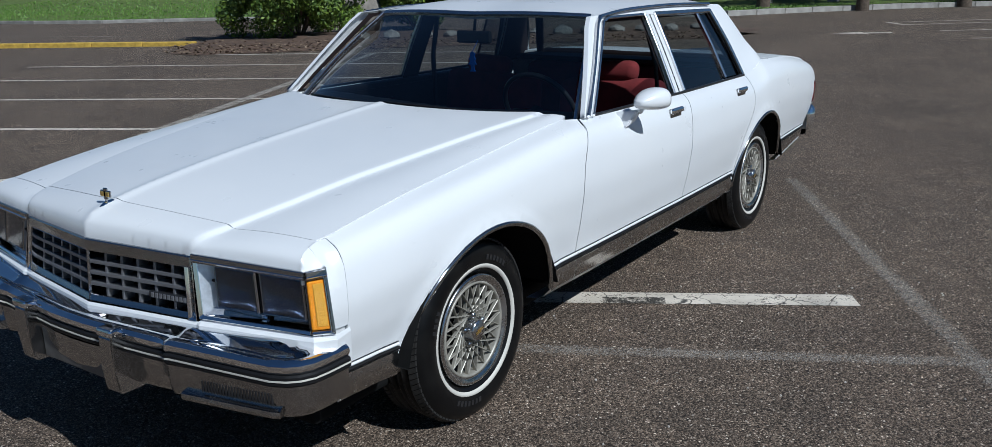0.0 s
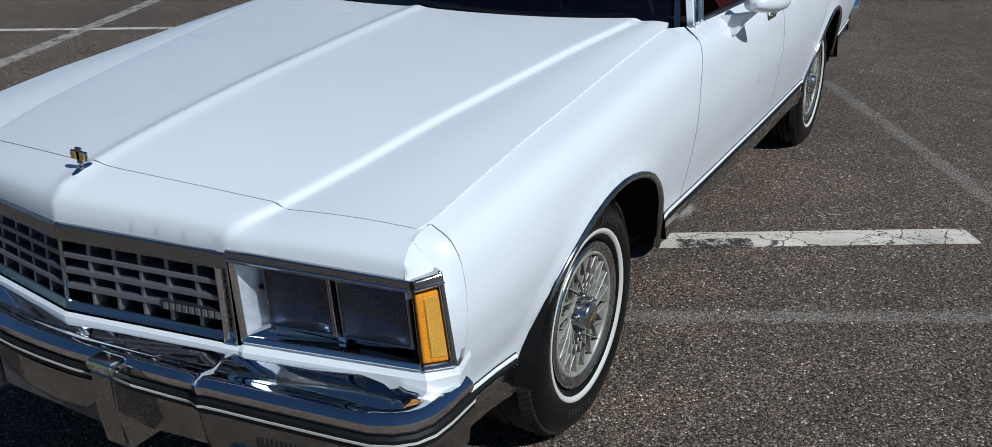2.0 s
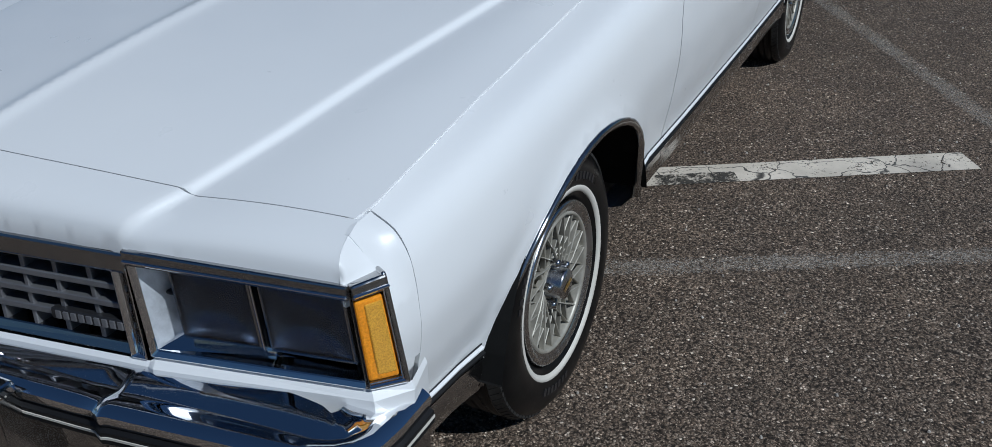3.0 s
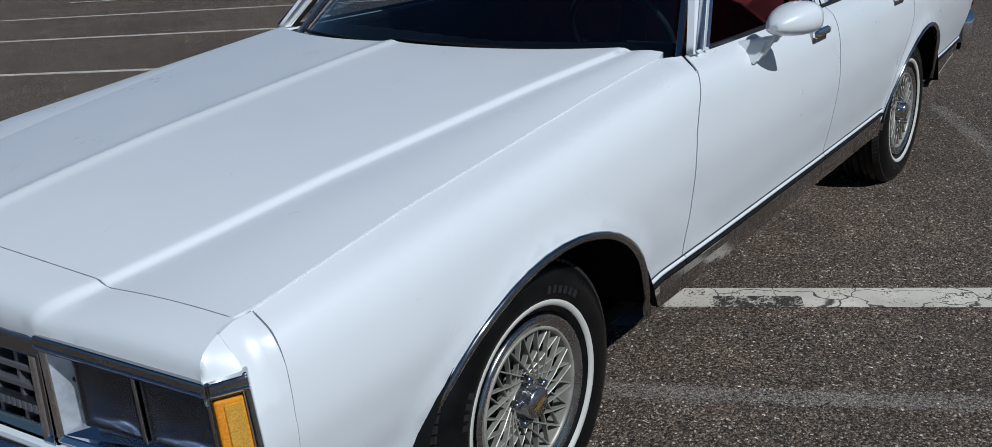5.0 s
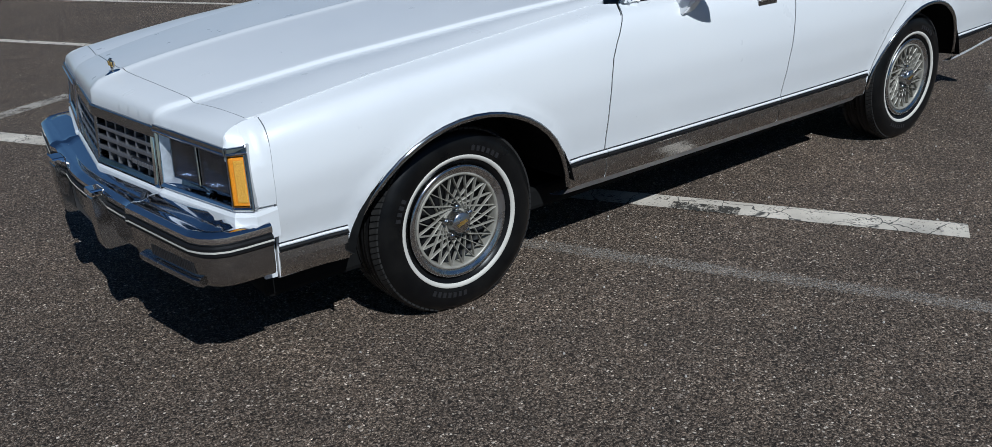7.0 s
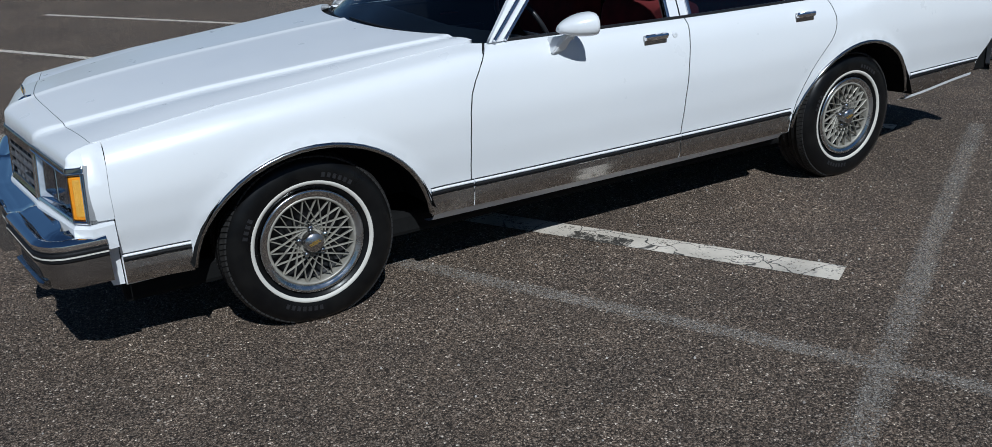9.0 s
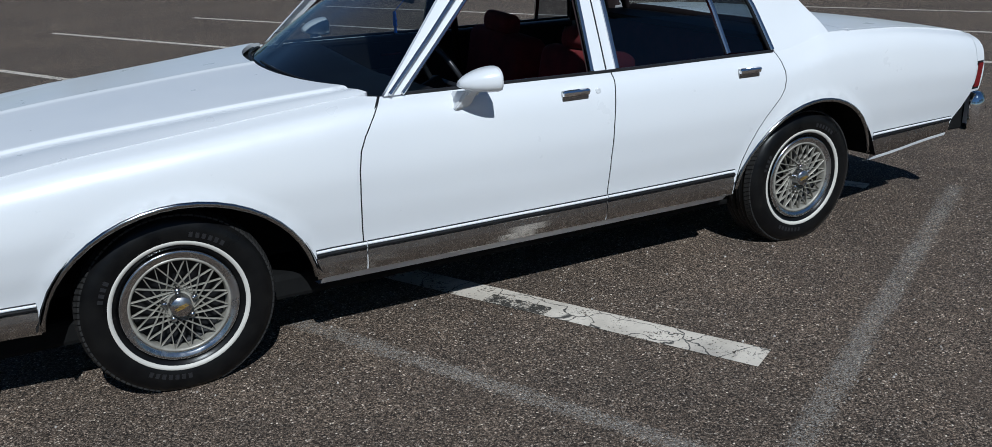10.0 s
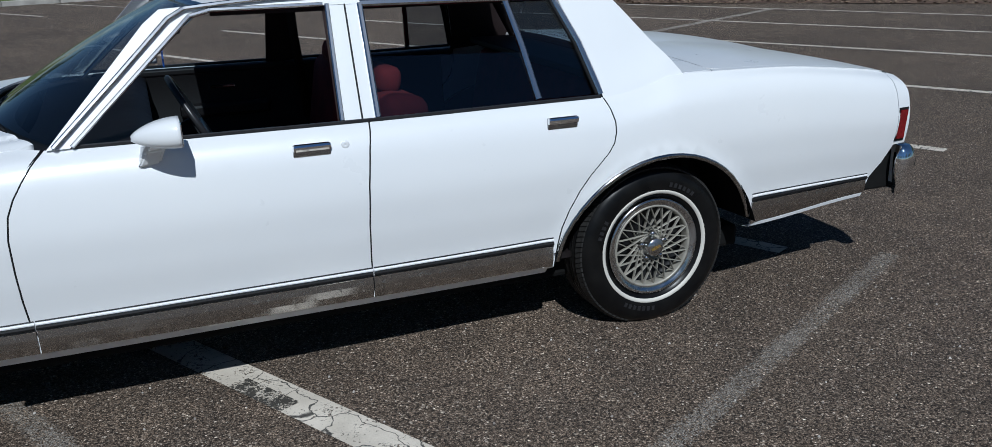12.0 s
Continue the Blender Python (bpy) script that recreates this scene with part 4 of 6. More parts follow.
def bowl_mesh(f, r, d0, d1, n=14):
    """A hollow reflector over the rectangle r of f, from the depth d0 at its rim to d1 in the middle."""
    verts, faces = [], []
    for i in range(n + 1):
        for j in range(n + 1):
            a, b = 2 * i / n - 1, 2 * j / n - 1
            deep = (1 - a * a) * (1 - b * b)
            verts.append(f(r[0] + (r[1] - r[0]) * i / n, r[2] + (r[3] - r[2]) * j / n, d0 + (d1 - d0) * deep**0.6))
    for i in range(n):
        for j in range(n):
            k = i * (n + 1) + j
            faces.append((k, k + 1, k + n + 2, k + n + 1))
    return mesh_of("bowl", verts, faces, True)


def join_meshes(name, meshes):
    bm = bmesh.new()
    for me in meshes:
        bm.from_mesh(me)
        bpy.data.meshes.remove(me)
    out = bpy.data.meshes.new(name)
    bm.to_mesh(out)
    bm.free()
    return out


for sign in (-1, 1):
    # grille half, bent at the middle of the nose
    g = quad_face((-0.930, 0, 0.598), (-0.866, sign * 0.468, 0.592), (-0.842, sign * 0.444, 0.782), (-0.912, 0, 0.800))
    half = put("grille_half", ring_mesh(g, (0.0, 1.0, 0.0, 1.0), (0.012, 0.955, 0.10, 0.80), -0.004, 0.004, 0.05), CHROME_DARK, car, "chrome-framed egg-crate grille half")
    put("grille_cap", slab_mesh(g, (0.0, 1.0, 0.80, 1.0), -0.012, 0.02, 0.006), CHROME_DARK, half)
    put("grille_frame", ring_mesh(g, (0.93, 1.0, 0.0, 0.86), (0.953, 0.985, 0.03, 0.82), -0.012, -0.006, 0.03), CHROME, half)
    put("grille_back", slab_mesh(g, (0.0, 1.0, 0.02, 0.98), 0.055, 0.07, 0), UNDER, half)
    for i in range(1, 6):
        u = 0.012 + (0.955 - 0.012) * i / 6
        put("upright_bar", slab_mesh(g, (u - 0.011, u + 0.011, 0.10, 0.80), 0.004, 0.048, 0.0015, 1), GREY_GRILLE, half)
    for i in range(1, 4):
        w = 0.10 + 0.70 * i / 4
        put("cross_bar", slab_mesh(g, (0.012, 0.955, w - 0.030, w + 0.030), 0.001, 0.048, 0.0015, 1), GREY_GRILLE, half)
    if sign < 0:
        badge = put("name_badge", slab_mesh(g, (0.60, 0.945, 0.235, 0.335), -0.008, 0.01, 0.002, 1), BLACK_GLOSS, half, "black badge with plain raised silver bars")
        put("badge_bars", join_meshes("badge_bars", [slab_mesh(g, (0.625 + i * 0.0345, 0.648 + i * 0.0345, 0.248, 0.322), -0.011, -0.007, 0.0008, 1) for i in range(9)]), GREY_GRILLE, half)
    # headlamp unit: a front face with two lamps and a wrapped corner with the turn signal
    h = quad_face((-0.868, sign * 0.476, 0.600), (-0.790, sign * 0.852, 0.596), (-0.776, sign * 0.830, 0.773), (-0.846, sign * 0.446, 0.790))
    e = quad_face((-0.790, sign * 0.852, 0.596), (-0.738, sign * 0.898, 0.596), (-0.719, sign * 0.862, 0.777), (-0.776, sign * 0.830, 0.773))
    unit = put("headlamp_unit", ring_mesh(h, (0.0, 1.0, 0.0, 1.0), (0.035, 0.995, 0.065, 0.855), -0.008, -0.002, 0.065), CHROME, car, "chrome headlamp surround with two square lamps")
    for q in (h, e):
        put("brow", slab_mesh(q, (0.0, 1.0, 0.86, 1.0), -0.014, 0.02, 0.004), CHROME_DARK, unit)
        put("edge_bead", slab_mesh(q, (0.0, 1.0, 0.885, 0.915), -0.018, -0.010, 0.002, 1), CHROME, unit)
    put("lamp_plate", slab_mesh(h, (0.02, 0.995, 0.04, 0.90), 0.060, 0.075, 0), CHROME_DARK, unit)

    def wedge(p):
        bm = bmesh.new()
        vs = [bm.verts.new(v) for v in p]
        bm.faces.new(vs)
        return bm

    # slanted bright wall beside the grille and the bright ledge below the lamps
    put("bright_wall", wedge([h(0.036, 0.07, -0.001), h(0.036, 0.855, -0.001), h(0.165, 0.855, 0.055), h(0.165, 0.27, 0.055)]), SILVER, unit)
    put("bright_ledge", wedge([h(0.036, 0.07, -0.001), h(0.165, 0.27, 0.055), h(0.99, 0.13, 0.052), h(0.99, 0.07, -0.001)]), CHROME, unit)
    for u0, u1 in ((0.170, 0.545), (0.580, 0.965)):
        lamp = put("headlamp", ring_mesh(h, (u0, u1, 0.20, 0.85), (u0 + 0.016, u1 - 0.016, 0.235, 0.82), 0.006, 0.004, 0.05), CHROME_DARK, unit)
        put("lamp_bowl", bowl_mesh(h, (u0 + 0.012, u1 - 0.012, 0.225, 0.83), 0.012, 0.042), LAMP_BOWL, unit)
        put("lamp_lens", slab_mesh(h, (u0 + 0.012, u1 - 0.012, 0.235, 0.82), 0.002, 0.0055, 0.001, 1), LENS, unit, "clear ribbed glass lens").visible_shadow = False
        ribs = [slab_mesh(h, (u0 + 0.02 + (u1 - u0 - 0.04) * i / 26, u0 + 0.0212 + (u1 - u0 - 0.04) * i / 26, 0.26, 0.80), 0.0066, 0.0074, 0) for i in range(27)]
        put("lens_ribs", join_meshes("lens_ribs", ribs), LAMP_BOWL, unit)
    put("lamp_divider", slab_mesh(h, (0.546, 0.556, 0.20, 0.85), 0.004, 0.060, 0.002), CHROME, unit)
    put("lamp_gap", slab_mesh(h, (0.557, 0.579, 0.20, 0.85), 0.022, 0.060, 0.003), BLACK, unit)
    put("turn_signal", slab_mesh(e, (0.02, 0.80, 0.075, 0.84), -0.008, 0.03, 0.005, 2), AMBER, unit, "amber wraparound lens")
    put("signal_reflector", slab_mesh(e, (0.26, 0.74, 0.13, 0.79), -0.0105, 0.0, 0.002, 1), AMBER_PALE, unit, "paler grained middle of the lens")
    put("aim_screw", slab_mesh(h, (0.125, 0.165, 0.585, 0.625), 0.012, 0.05, 0.003, 2), BLACK, unit)
    put("ledge_clip", slab_mesh(h, (0.52, 0.565, 0.135, 0.175), 0.028, 0.05, 0.003, 2), CHROME, unit)
    put("signal_frame", ring_mesh(e, (0.0, 1.0, 0.0, 1.0), (0.02, 0.80, 0.065, 0.85), -0.010, -0.004, 0.04), CHROME_DARK, unit)
    put("outer_bezel", slab_mesh(e, (0.84, 1.0, 0.0, 1.02), -0.013, 0.03, 0.004), CHROME_DARK, unit)
    put("edge_bead", slab_mesh(e, (0.80, 0.84, 0.05, 0.90), -0.014, 0.0, 0.002, 1), CHROME, unit)
    put("edge_bead", slab_mesh(e, (0.0, 0.98, 0.0, 0.045), -0.013, 0.02, 0.003, 1), CHROME, unit)
    put("lamp_back", slab_mesh(e, (0.0, 0.98, 0.02, 0.98), 0.035, 0.05, 0), UNDER, unit)
    # white shelf between lamps, grille and bumper
    bm = bmesh.new()
    low = [(-0.935, 0, 0.594), (-0.872, sign * 0.470, 0.590), (-0.866, sign * 0.480, 0.597), (-0.788, sign * 0.856, 0.593), (-0.735, sign * 0.902, 0.594), (-0.660, sign * 0.886, 0.590)]
    out = [(-0.942, 0, 0.586), (-0.880, sign * 0.470, 0.582), (-0.884, sign * 0.485, 0.584), (-0.800, sign * 0.866, 0.580), (-0.740, sign * 0.908, 0.580), (-0.660, sign * 0.890, 0.580)]
    base = [(-0.944, 0, 0.50), (-0.882, sign * 0.470, 0.50), (-0.892, sign * 0.485, 0.50), (-0.806, sign * 0.868, 0.50), (-0.742, sign * 0.900, 0.50), (-0.660, sign * 0.888, 0.50)]
    rows = [[bm.verts.new(p) for p in r] for r in (low, out, base)]
    for r0, r1 in zip(rows, rows[1:]):
        for i in range(5):
            bm.faces.new((r0[i], r0[i + 1], r1[i + 1], r1[i]))
    put("front_filler", bm, PAINT, car)

# hood ornament
orn = put("hood_ornament", sweep([(-0.868, 0, 0.862), (-0.850, 0, 0.876), (-0.825, 0, 0.890), (-0.800, 0, 0.892), (-0.785, 0, 0.885)], circle(0.010, 10, 0.7)), CHROME, car, "chrome hood ornament with a small upright emblem")
put("emblem", join_meshes("emblem", [mesh_of("e", [v.co for v in b.verts], [[v.index for v in f.verts] for f in b.faces]) for b in [bx for bx in (box_bm(-0.826, -0.818, -0.027, 0.027, 0.908, 0.930, 0.003), box_bm(-0.826, -0.818, -0.010, 0.010, 0.900, 0.938, 0.003), box_bm(-0.825, -0.819, -0.003, 0.003, 0.885, 0.905)) if not bx.verts.index_update() and not bx.faces.index_update()]]), CHROME_DARK, orn)
for y in (-0.015, 0.015):
    put("flag", box_bm(-0.829, -0.816, y - 0.009, y + 0.009, 0.911, 0.927, 0.002), GOLD, orn)

# ---- bumpers ----
HALF = [((-0.700, -0.905), (0, -1)), ((-0.80, -0.905), (0, -1)), ((-0.850, -0.900), (-0.20, -0.98)), ((-0.885, -0.884), (-0.5, -0.866)), ((-0.910, -0.858), (-0.78, -0.62)), ((-0.928, -0.82), (-0.95, -0.31)), ((-0.938, -0.76), (-0.985, -0.17)), ((-0.962, -0.60), (-0.99, -0.14)), ((-0.980, -0.475), (-0.99, -0.14)), ((-0.984, -0.462), (-0.99, 0.0)), ((-0.972, -0.435), (-0.99, 0.1)), ((-0.990, -0.25), (-0.99, -0.10)), ((-1.004, -0.10), (-0.995, -0.06)), ((-1.007, 0.0), (-1, 0))]
BUMP = HALF + [((p[0], -p[1]), (n[0], -n[1])) for p, n in HALF[-2::-1]]


def bumper_loft(name, profile, stations, material, parent, label="", dz=None, closed=True):
    verts, faces, k = [], [], len(profile)
    for (x, y), (nx, ny) in stations:
        d = dz(y) if dz else 0.0
        k_ = 1 - 0.34 * min(max((abs(y) - 0.50) / 0.39, 0), 1) ** 2
        verts += [(x + nx * (o * k_ if o < 0 else o), y + ny * (o * k_ if o < 0 else o), (0.556 + (z - 0.556) * k_ if z > 0.556 and o < -0.04 and name == "front_bumper" else z) + (d * f_ - 0.012 * (1 - f_) if name == "front_bumper" else d)) for o, z, f_ in ((o, z, min(max((o + 0.10) / 0.07, 0), 1)) for o, z in profile)]
    for i in range(len(stations) - 1):
        for j in range(k if closed else k - 1):
            faces.append((i * k + j, i * k + (j + 1) % k, (i + 1) * k + (j + 1) % k, (i + 1) * k + j))
    if closed:
        faces += [tuple(range(k)), tuple((len(stations) - 1) * k + j for j in range(k))]
    bm = bmesh.new()
    me = mesh_of(name, verts, faces)
    bm.from_mesh(me)
    bmesh.ops.recalc_face_normals(bm, faces=bm.faces)
    for f in bm.faces:
        f.smooth = len(f.verts) == 4
    for e in bm.edges:
        e.smooth = len(e.link_faces) < 2 or e.calc_face_angle(0) < 0.6
    bm.to_mesh(me)
    bm.free()
    return put(name, me, material, parent, label)


def smooth_stations(st, n=4):
    out = []
    for (p0, n0), (p1, n1) in zip(st, st[1:]):
        for i in range(n):
            u = i / n
            nn = Vector((n0[0] * (1 - u) + n1[0] * u, n0[1] * (1 - u) + n1[1] * u)).normalized()
            out.append(((p0[0] * (1 - u) + p1[0] * u, p0[1] * (1 - u) + p1[1] * u), (nn.x, nn.y)))
    return out + [st[-1]]


STEP = lambda y: 0.026 * (1 - min(abs(y) / 0.9, 1)) - 0.008 / (1 + math.exp((abs(y) - 0.452) / 0.006))  # noqa: E731
ST = smooth_stations(BUMP, 4)
bumper = bumper_loft("front_bumper", [(-0.125, 0.594), (-0.100, 0.588), (-0.070, 0.576), (-0.050, 0.560), (-0.036, 0.554), (-0.018, 0.557), (-0.002, 0.553), (0.008, 0.545), (0.010, 0.535), (0.006, 0.524), (0.0, 0.519), (-0.02, 0.519), (-0.10, 0.522)], ST, CHROME, car, "chrome front bumper with black rub strip", STEP)
bumper_loft("rub_strip", [(-0.01, 0.521), (0.006, 0.520), (0.012, 0.515), (0.012, 0.492), (0.006, 0.486), (-0.01, 0.486)], ST, BLACK, bumper, "black rubber rub strip", STEP)
bumper_loft("white_line", [(0.010, 0.5070), (0.0135, 0.5070), (0.0135, 0.5020), (0.010, 0.5020)], ST, WHITEWALL, bumper, "thin white line", STEP)
bumper_loft("bumper_face", [(-0.01, 0.500), (0.002, 0.494), (0.001, 0.455), (-0.004, 0.418), (-0.010, 0.400), (-0.022, 0.392), (-0.06, 0.392), (-0.06, 0.48)], ST, CHROME_DARK, bumper, "dull lower bumper face", None)
for sign in (-1, 1):
    guard = bmesh.new()
    prof = [(-1.004, 0.575), (-1.030, 0.572), (-1.040, 0.555), (-1.040, 0.46), (-1.034, 0.386), (-1.026, 0.374), (-0.94, 0.374), (-0.955, 0.40), (-0.985, 0.45), (-0.99, 0.52)]
    a = [guard.verts.new((x, sign * 0.245 - (0.034 + 0.020 * (0.575 - z)), z)) for x, z in prof]
    b = [guard.verts.new((x, sign * 0.245 + (0.034 + 0.020 * (0.575 - z)), z)) for x, z in prof]
    guard.faces.new(a)
    guard.faces.new(b)
    for i in range(len(prof)):
        j = (i + 1) % len(prof)
        guard.faces.new((a[i], a[j], b[j], b[i]))
    bmesh.ops.bevel(guard, geom=[e for e in guard.edges if e.calc_length() > 0.02], offset=0.006, segments=2, affect="EDGES")
    put("bumper_guard", guard, CHROME_DARK, bumper, "dull chrome upright guard")
    put("guard_cap", box_bm(-1.0435, -0.996, sign * 0.245 - 0.0385, sign * 0.245 + 0.0385, 0.556, 0.580, 0.007), CHROME, bumper, "polished cap of the guard")
    # slotted vent low in the outer bumper
    vent = put("bumper_vent", box_bm(-0.944, -0.90, sign * 0.70 - 0.13, sign * 0.70 + 0.13, 0.428, 0.468, 0.004), BLACK, bumper, m=Matrix.Translation((-0.945, sign * 0.70, 0)) @ Matrix.Rotation(-sign * 0.145, 4, "Z") @ Matrix.Translation((0.945, -sign * 0.70, 0)) @ Matrix.Translation((-0.003, 0, 0)))
    for i in range(24):
        y = sign * 0.70 - 0.12 + 0.24 * i / 23
        put("vent_fin", box_bm(-0.949, -0.94, y - 0.002, y + 0.002, 0.431, 0.465), BLACK_GLOSS, bumper, m=vent.matrix_basis.copy())
    lip = [st for st in ST if 0.49 < sign * st[0][1] < 0.845]
    bumper_loft("lower_lip", [(-0.02, 0.424), (0.004, 0.422), (0.013, 0.417), (0.015, 0.408), (0.010, 0.397), (0.0, 0.392), (-0.02, 0.392)], lip, CHROME_DARK, bumper, "stepped lower lip of the bumper")
put("plate_panel", box_bm(-0.999, -0.97, -0.205, 0.205, 0.384, 0.486, 0.006), GREY_DULL, bumper, "bare grey plate mount")

# rear end
for sign in (-1, 1):
    cap = shift(QUARTER_REAR[:4], GAP) + [(4.21, 0.637), (4.288, 0.640), (4.292, 0.78), (4.286, 0.87), (4.256, TOP)]
    capo = put("rear_end_cap", sheet("rear_end_cap", side_net(resample(outline_num(cap), 0.03)), side_place(sign), 0.03, 0.012, inward=(0, sign, 0), flip=sign < 0), PAINT, car)
    for name, mat_, x0, x1, z0, z1, lift in (("side_marker_frame", BLACK, 4.216, 4.276, 0.652, 0.800, 0.003), ("side_marker", RED, 4.223, 4.269, 0.664, 0.790, 0.008)):
        def sl(x, z, d):
            y = side(x, level(x, z))[0] + d
            return (x + (z - 0.73) * 0.05, sign * y, z)
        verts = [sl(x, z, d) for d in (-0.01, lift) for x, z in ((x0, z0), (x1, z0), (x1, z1), (x0, z1))]
        me = mesh_of(name, verts, [(0, 1, 2, 3), (4, 5, 6, 7), (0, 1, 5, 4), (1, 2, 6, 5), (2, 3, 7, 6), (3, 0, 4, 7)])
        put(name, me, mat_, capo)
rear = lambda y: 4.284 + 0.02 * (1 - (y / 0.88) ** 2)  # noqa: E731
put("rear_panel", sheet("rear_panel", [(-0.86, 0.45), (0.86, 0.45), (0.80, 0.90), (-0.80, 0.90)], lambda u, v: (rear(u), u, v), 0.1, 0.0), PAINT, car)
put("deck_edge", sheet("deck_edge", [(4.166, -0.80), (4.166, 0.80), (4.315, 0.79), (4.315, -0.79)], lambda u, v: (u, v, deck_z(u, v) - 1.6 * max(u - 4.20, 0.0) ** 1.6), 0.05, 0.0, flip=True), PAINT, car)
RB = [((4.266, -0.846), (-0.9, -0.4)), ((4.270, -0.866), (-0.6, -0.8)), ((4.284, -0.879), (-0.2, -1)), ((4.310, -0.884), (0, -1)), ((4.348, -0.876), (0.45, -0.9)), ((4.374, -0.846), (0.9, -0.45)), ((4.386, -0.78), (1, -0.1)), ((4.404, -0.4), (1, -0.04)), ((4.410, 0), (1, 0))]
RB = RB + [((p[0], -p[1]), (n[0], -n[1])) for p, n in RB[-2::-1]]
rb = bumper_loft("rear_bumper", [(-0.055, 0.626), (-0.026, 0.622), (-0.006, 0.608), (0.006, 0.586), (0.011, 0.556), (0.008, 0.510), (-0.002, 0.455), (-0.016, 0.412), (-0.028, 0.400), (-0.05, 0.402), (-0.05, 0.50)], RB, CHROME, car, "chrome rear bumper")
bumper_loft("rub_strip", [(0.002, 0.565), (0.012, 0.562), (0.012, 0.530), (0.002, 0.527)], RB[4:-4], BLACK, rb)
# near-black blocks fill the open gaps beside the bumper as their shade
for sign in (-1, 1):
    put("bumper_gap_shade", box_bm(4.10, 4.29, sign * 0.76 - 0.05, sign * 0.76 + 0.05, 0.42, 0.615, 0.012), UNDER, car)

# ---- wheels ----


def build_wheel():
    """One wheel with its outer face towards minus y, centred on its axle."""
    w = new("wheel")
    w["label"], w.parent = "whitewall tyre on a chrome wire-look wheel", car
    prof = [(0.196, -0.055), (0.200, -0.072), (0.212, -0.088), (0.232, -0.098), (0.258, -0.104), (0.282, -0.104), (0.303, -0.098), (0.319, -0.087), (0.330, -0.074), (0.3355, -0.060)]
    for y in (-0.045, -0.015, 0.015, 0.045):
        prof += [(0.338, y - 0.006), (0.330, y - 0.005), (0.330, y + 0.005), (0.338, y + 0.006)]
    prof += [(0.3355, 0.060), (0.330, 0.074), (0.303, 0.098), (0.26, 0.104), (0.20, 0.08), (0.196, 0.055)]
    me = lathe(prof, 96)
    for v in me.vertices:
        if v.co.z < -0.3205:
            v.co.z = -0.3205
        elif v.co.z < -0.25 and abs(v.co.y) > 0.08:
            v.co.y *= 1 + 0.35 * (-0.25 - v.co.z)
    tyre = put("tyre", me, TYRE, w)
    # tread blocks on the shoulders, paler so the grooves between them read as shaded
    verts, faces = [], []
    for row, (y0, y1, r0, r1) in enumerate(((-0.083, -0.056, 0.325, 0.3395), (-0.036, -0.024, 0.337, 0.3395), (0.024, 0.036, 0.337, 0.3395), (0.056, 0.083, 0.325, 0.3395))):
        for i in range(96):
            a0 = 2 * math.pi * (i + 0.25 * row) / 96
            a1 = a0 + 2 * math.pi / 96 * 0.78
            if math.sin((a0 + a1) / 2) < -0.94:
                continue
            k = len(verts)
            lean = 0.03 if y0 < 0 else -0.03
            for a, y, r in ((a0, y0, r0), (a1, y0, r0), (a1 + lean, y1, r1), (a0 + lean, y1, r1), (a0, y0, r0 - 0.01), (a1, y0, r0 - 0.01), (a1 + lean, y1, r1 - 0.01), (a0 + lean, y1, r1 - 0.01)):
                rr = r + 0.004 if y == y0 and y0 < -0.05 else r
                verts.append((rr * math.cos(a), y, rr * math.sin(a)))
            faces += [(k, k + 1, k + 2, k + 3)] + [(k + q, k + (q + 1) % 4, k + 4 + (q + 1) % 4, k + 4 + q) for q in range(4)]
    tagged(put("tread", mesh_of("tread", verts, faces), TREAD, w), kind="stuff")
    put("whitewall", lathe([(0.2235, -0.0940), (0.2245, -0.0972), (0.2315, -0.1005), (0.2380, -0.1013), (0.2390, -0.1000)], 96), WHITEWALL, w, "clean white sidewall band")
    rim = put("rim", lathe([(0.197, -0.066), (0.2045, -0.082), (0.2030, -0.0905), (0.1975, -0.0945), (0.1900, -0.0935), (0.1820, -0.0875), (0.1760, -0.0850), (0.1725, -0.0850)], 96), RIM_STEEL, w, "polished steel trim ring")
    put("rim_barrel", lathe([(0.175, -0.0840), (0.168, -0.03), (0.150, -0.02), (0.0, -0.02)], 64), BLACK, w)
    put("mesh_ring", lathe([(0.1745, -0.0840), (0.1715, -0.0885), (0.1665, -0.0875), (0.163, -0.080), (0.161, -0.045)], 96), SPOKE, w)
    n = 20
    for lean in (1, -1):
        for i in range(n):
            a0 = 2 * math.pi * (i + (0 if lean > 0 else 0.5)) / n
            a1 = a0 + lean * math.radians(58)
            p0 = Vector((0.050 * math.cos(a0), -0.066 + (0.004 if lean < 0 else 0), 0.050 * math.sin(a0)))
            p1 = Vector((0.1680 * math.cos(a1), -0.080 + (0.004 if lean < 0 else 0), 0.1680 * math.sin(a1)))
            mid = (p0 + p1) / 2 + Vector((0, -0.004, 0))
            put("spoke", sweep([p0, mid, p1], [(-0.0016, -0.009), (0.0016, -0.009), (0.0016, 0.0032), (0.0, 0.0050), (-0.0016, 0.0032)], up=(0, -1, 0), smooth=False), SPOKE, w)
    put("hub_plate", lathe([(0.0, -0.064), (0.040, -0.064), (0.062, -0.062), (0.068, -0.056), (0.066, -0.035)], 40), SPOKE, w)
    cap = put("hub_cap", lathe([(0.041, -0.050), (0.041, -0.060), (0.0385, -0.064), (0.0375, -0.102), (0.0345, -0.1065), (0.0, -0.1080)], 40), RIM_STEEL, w, "chrome centre cap with a gold emblem")
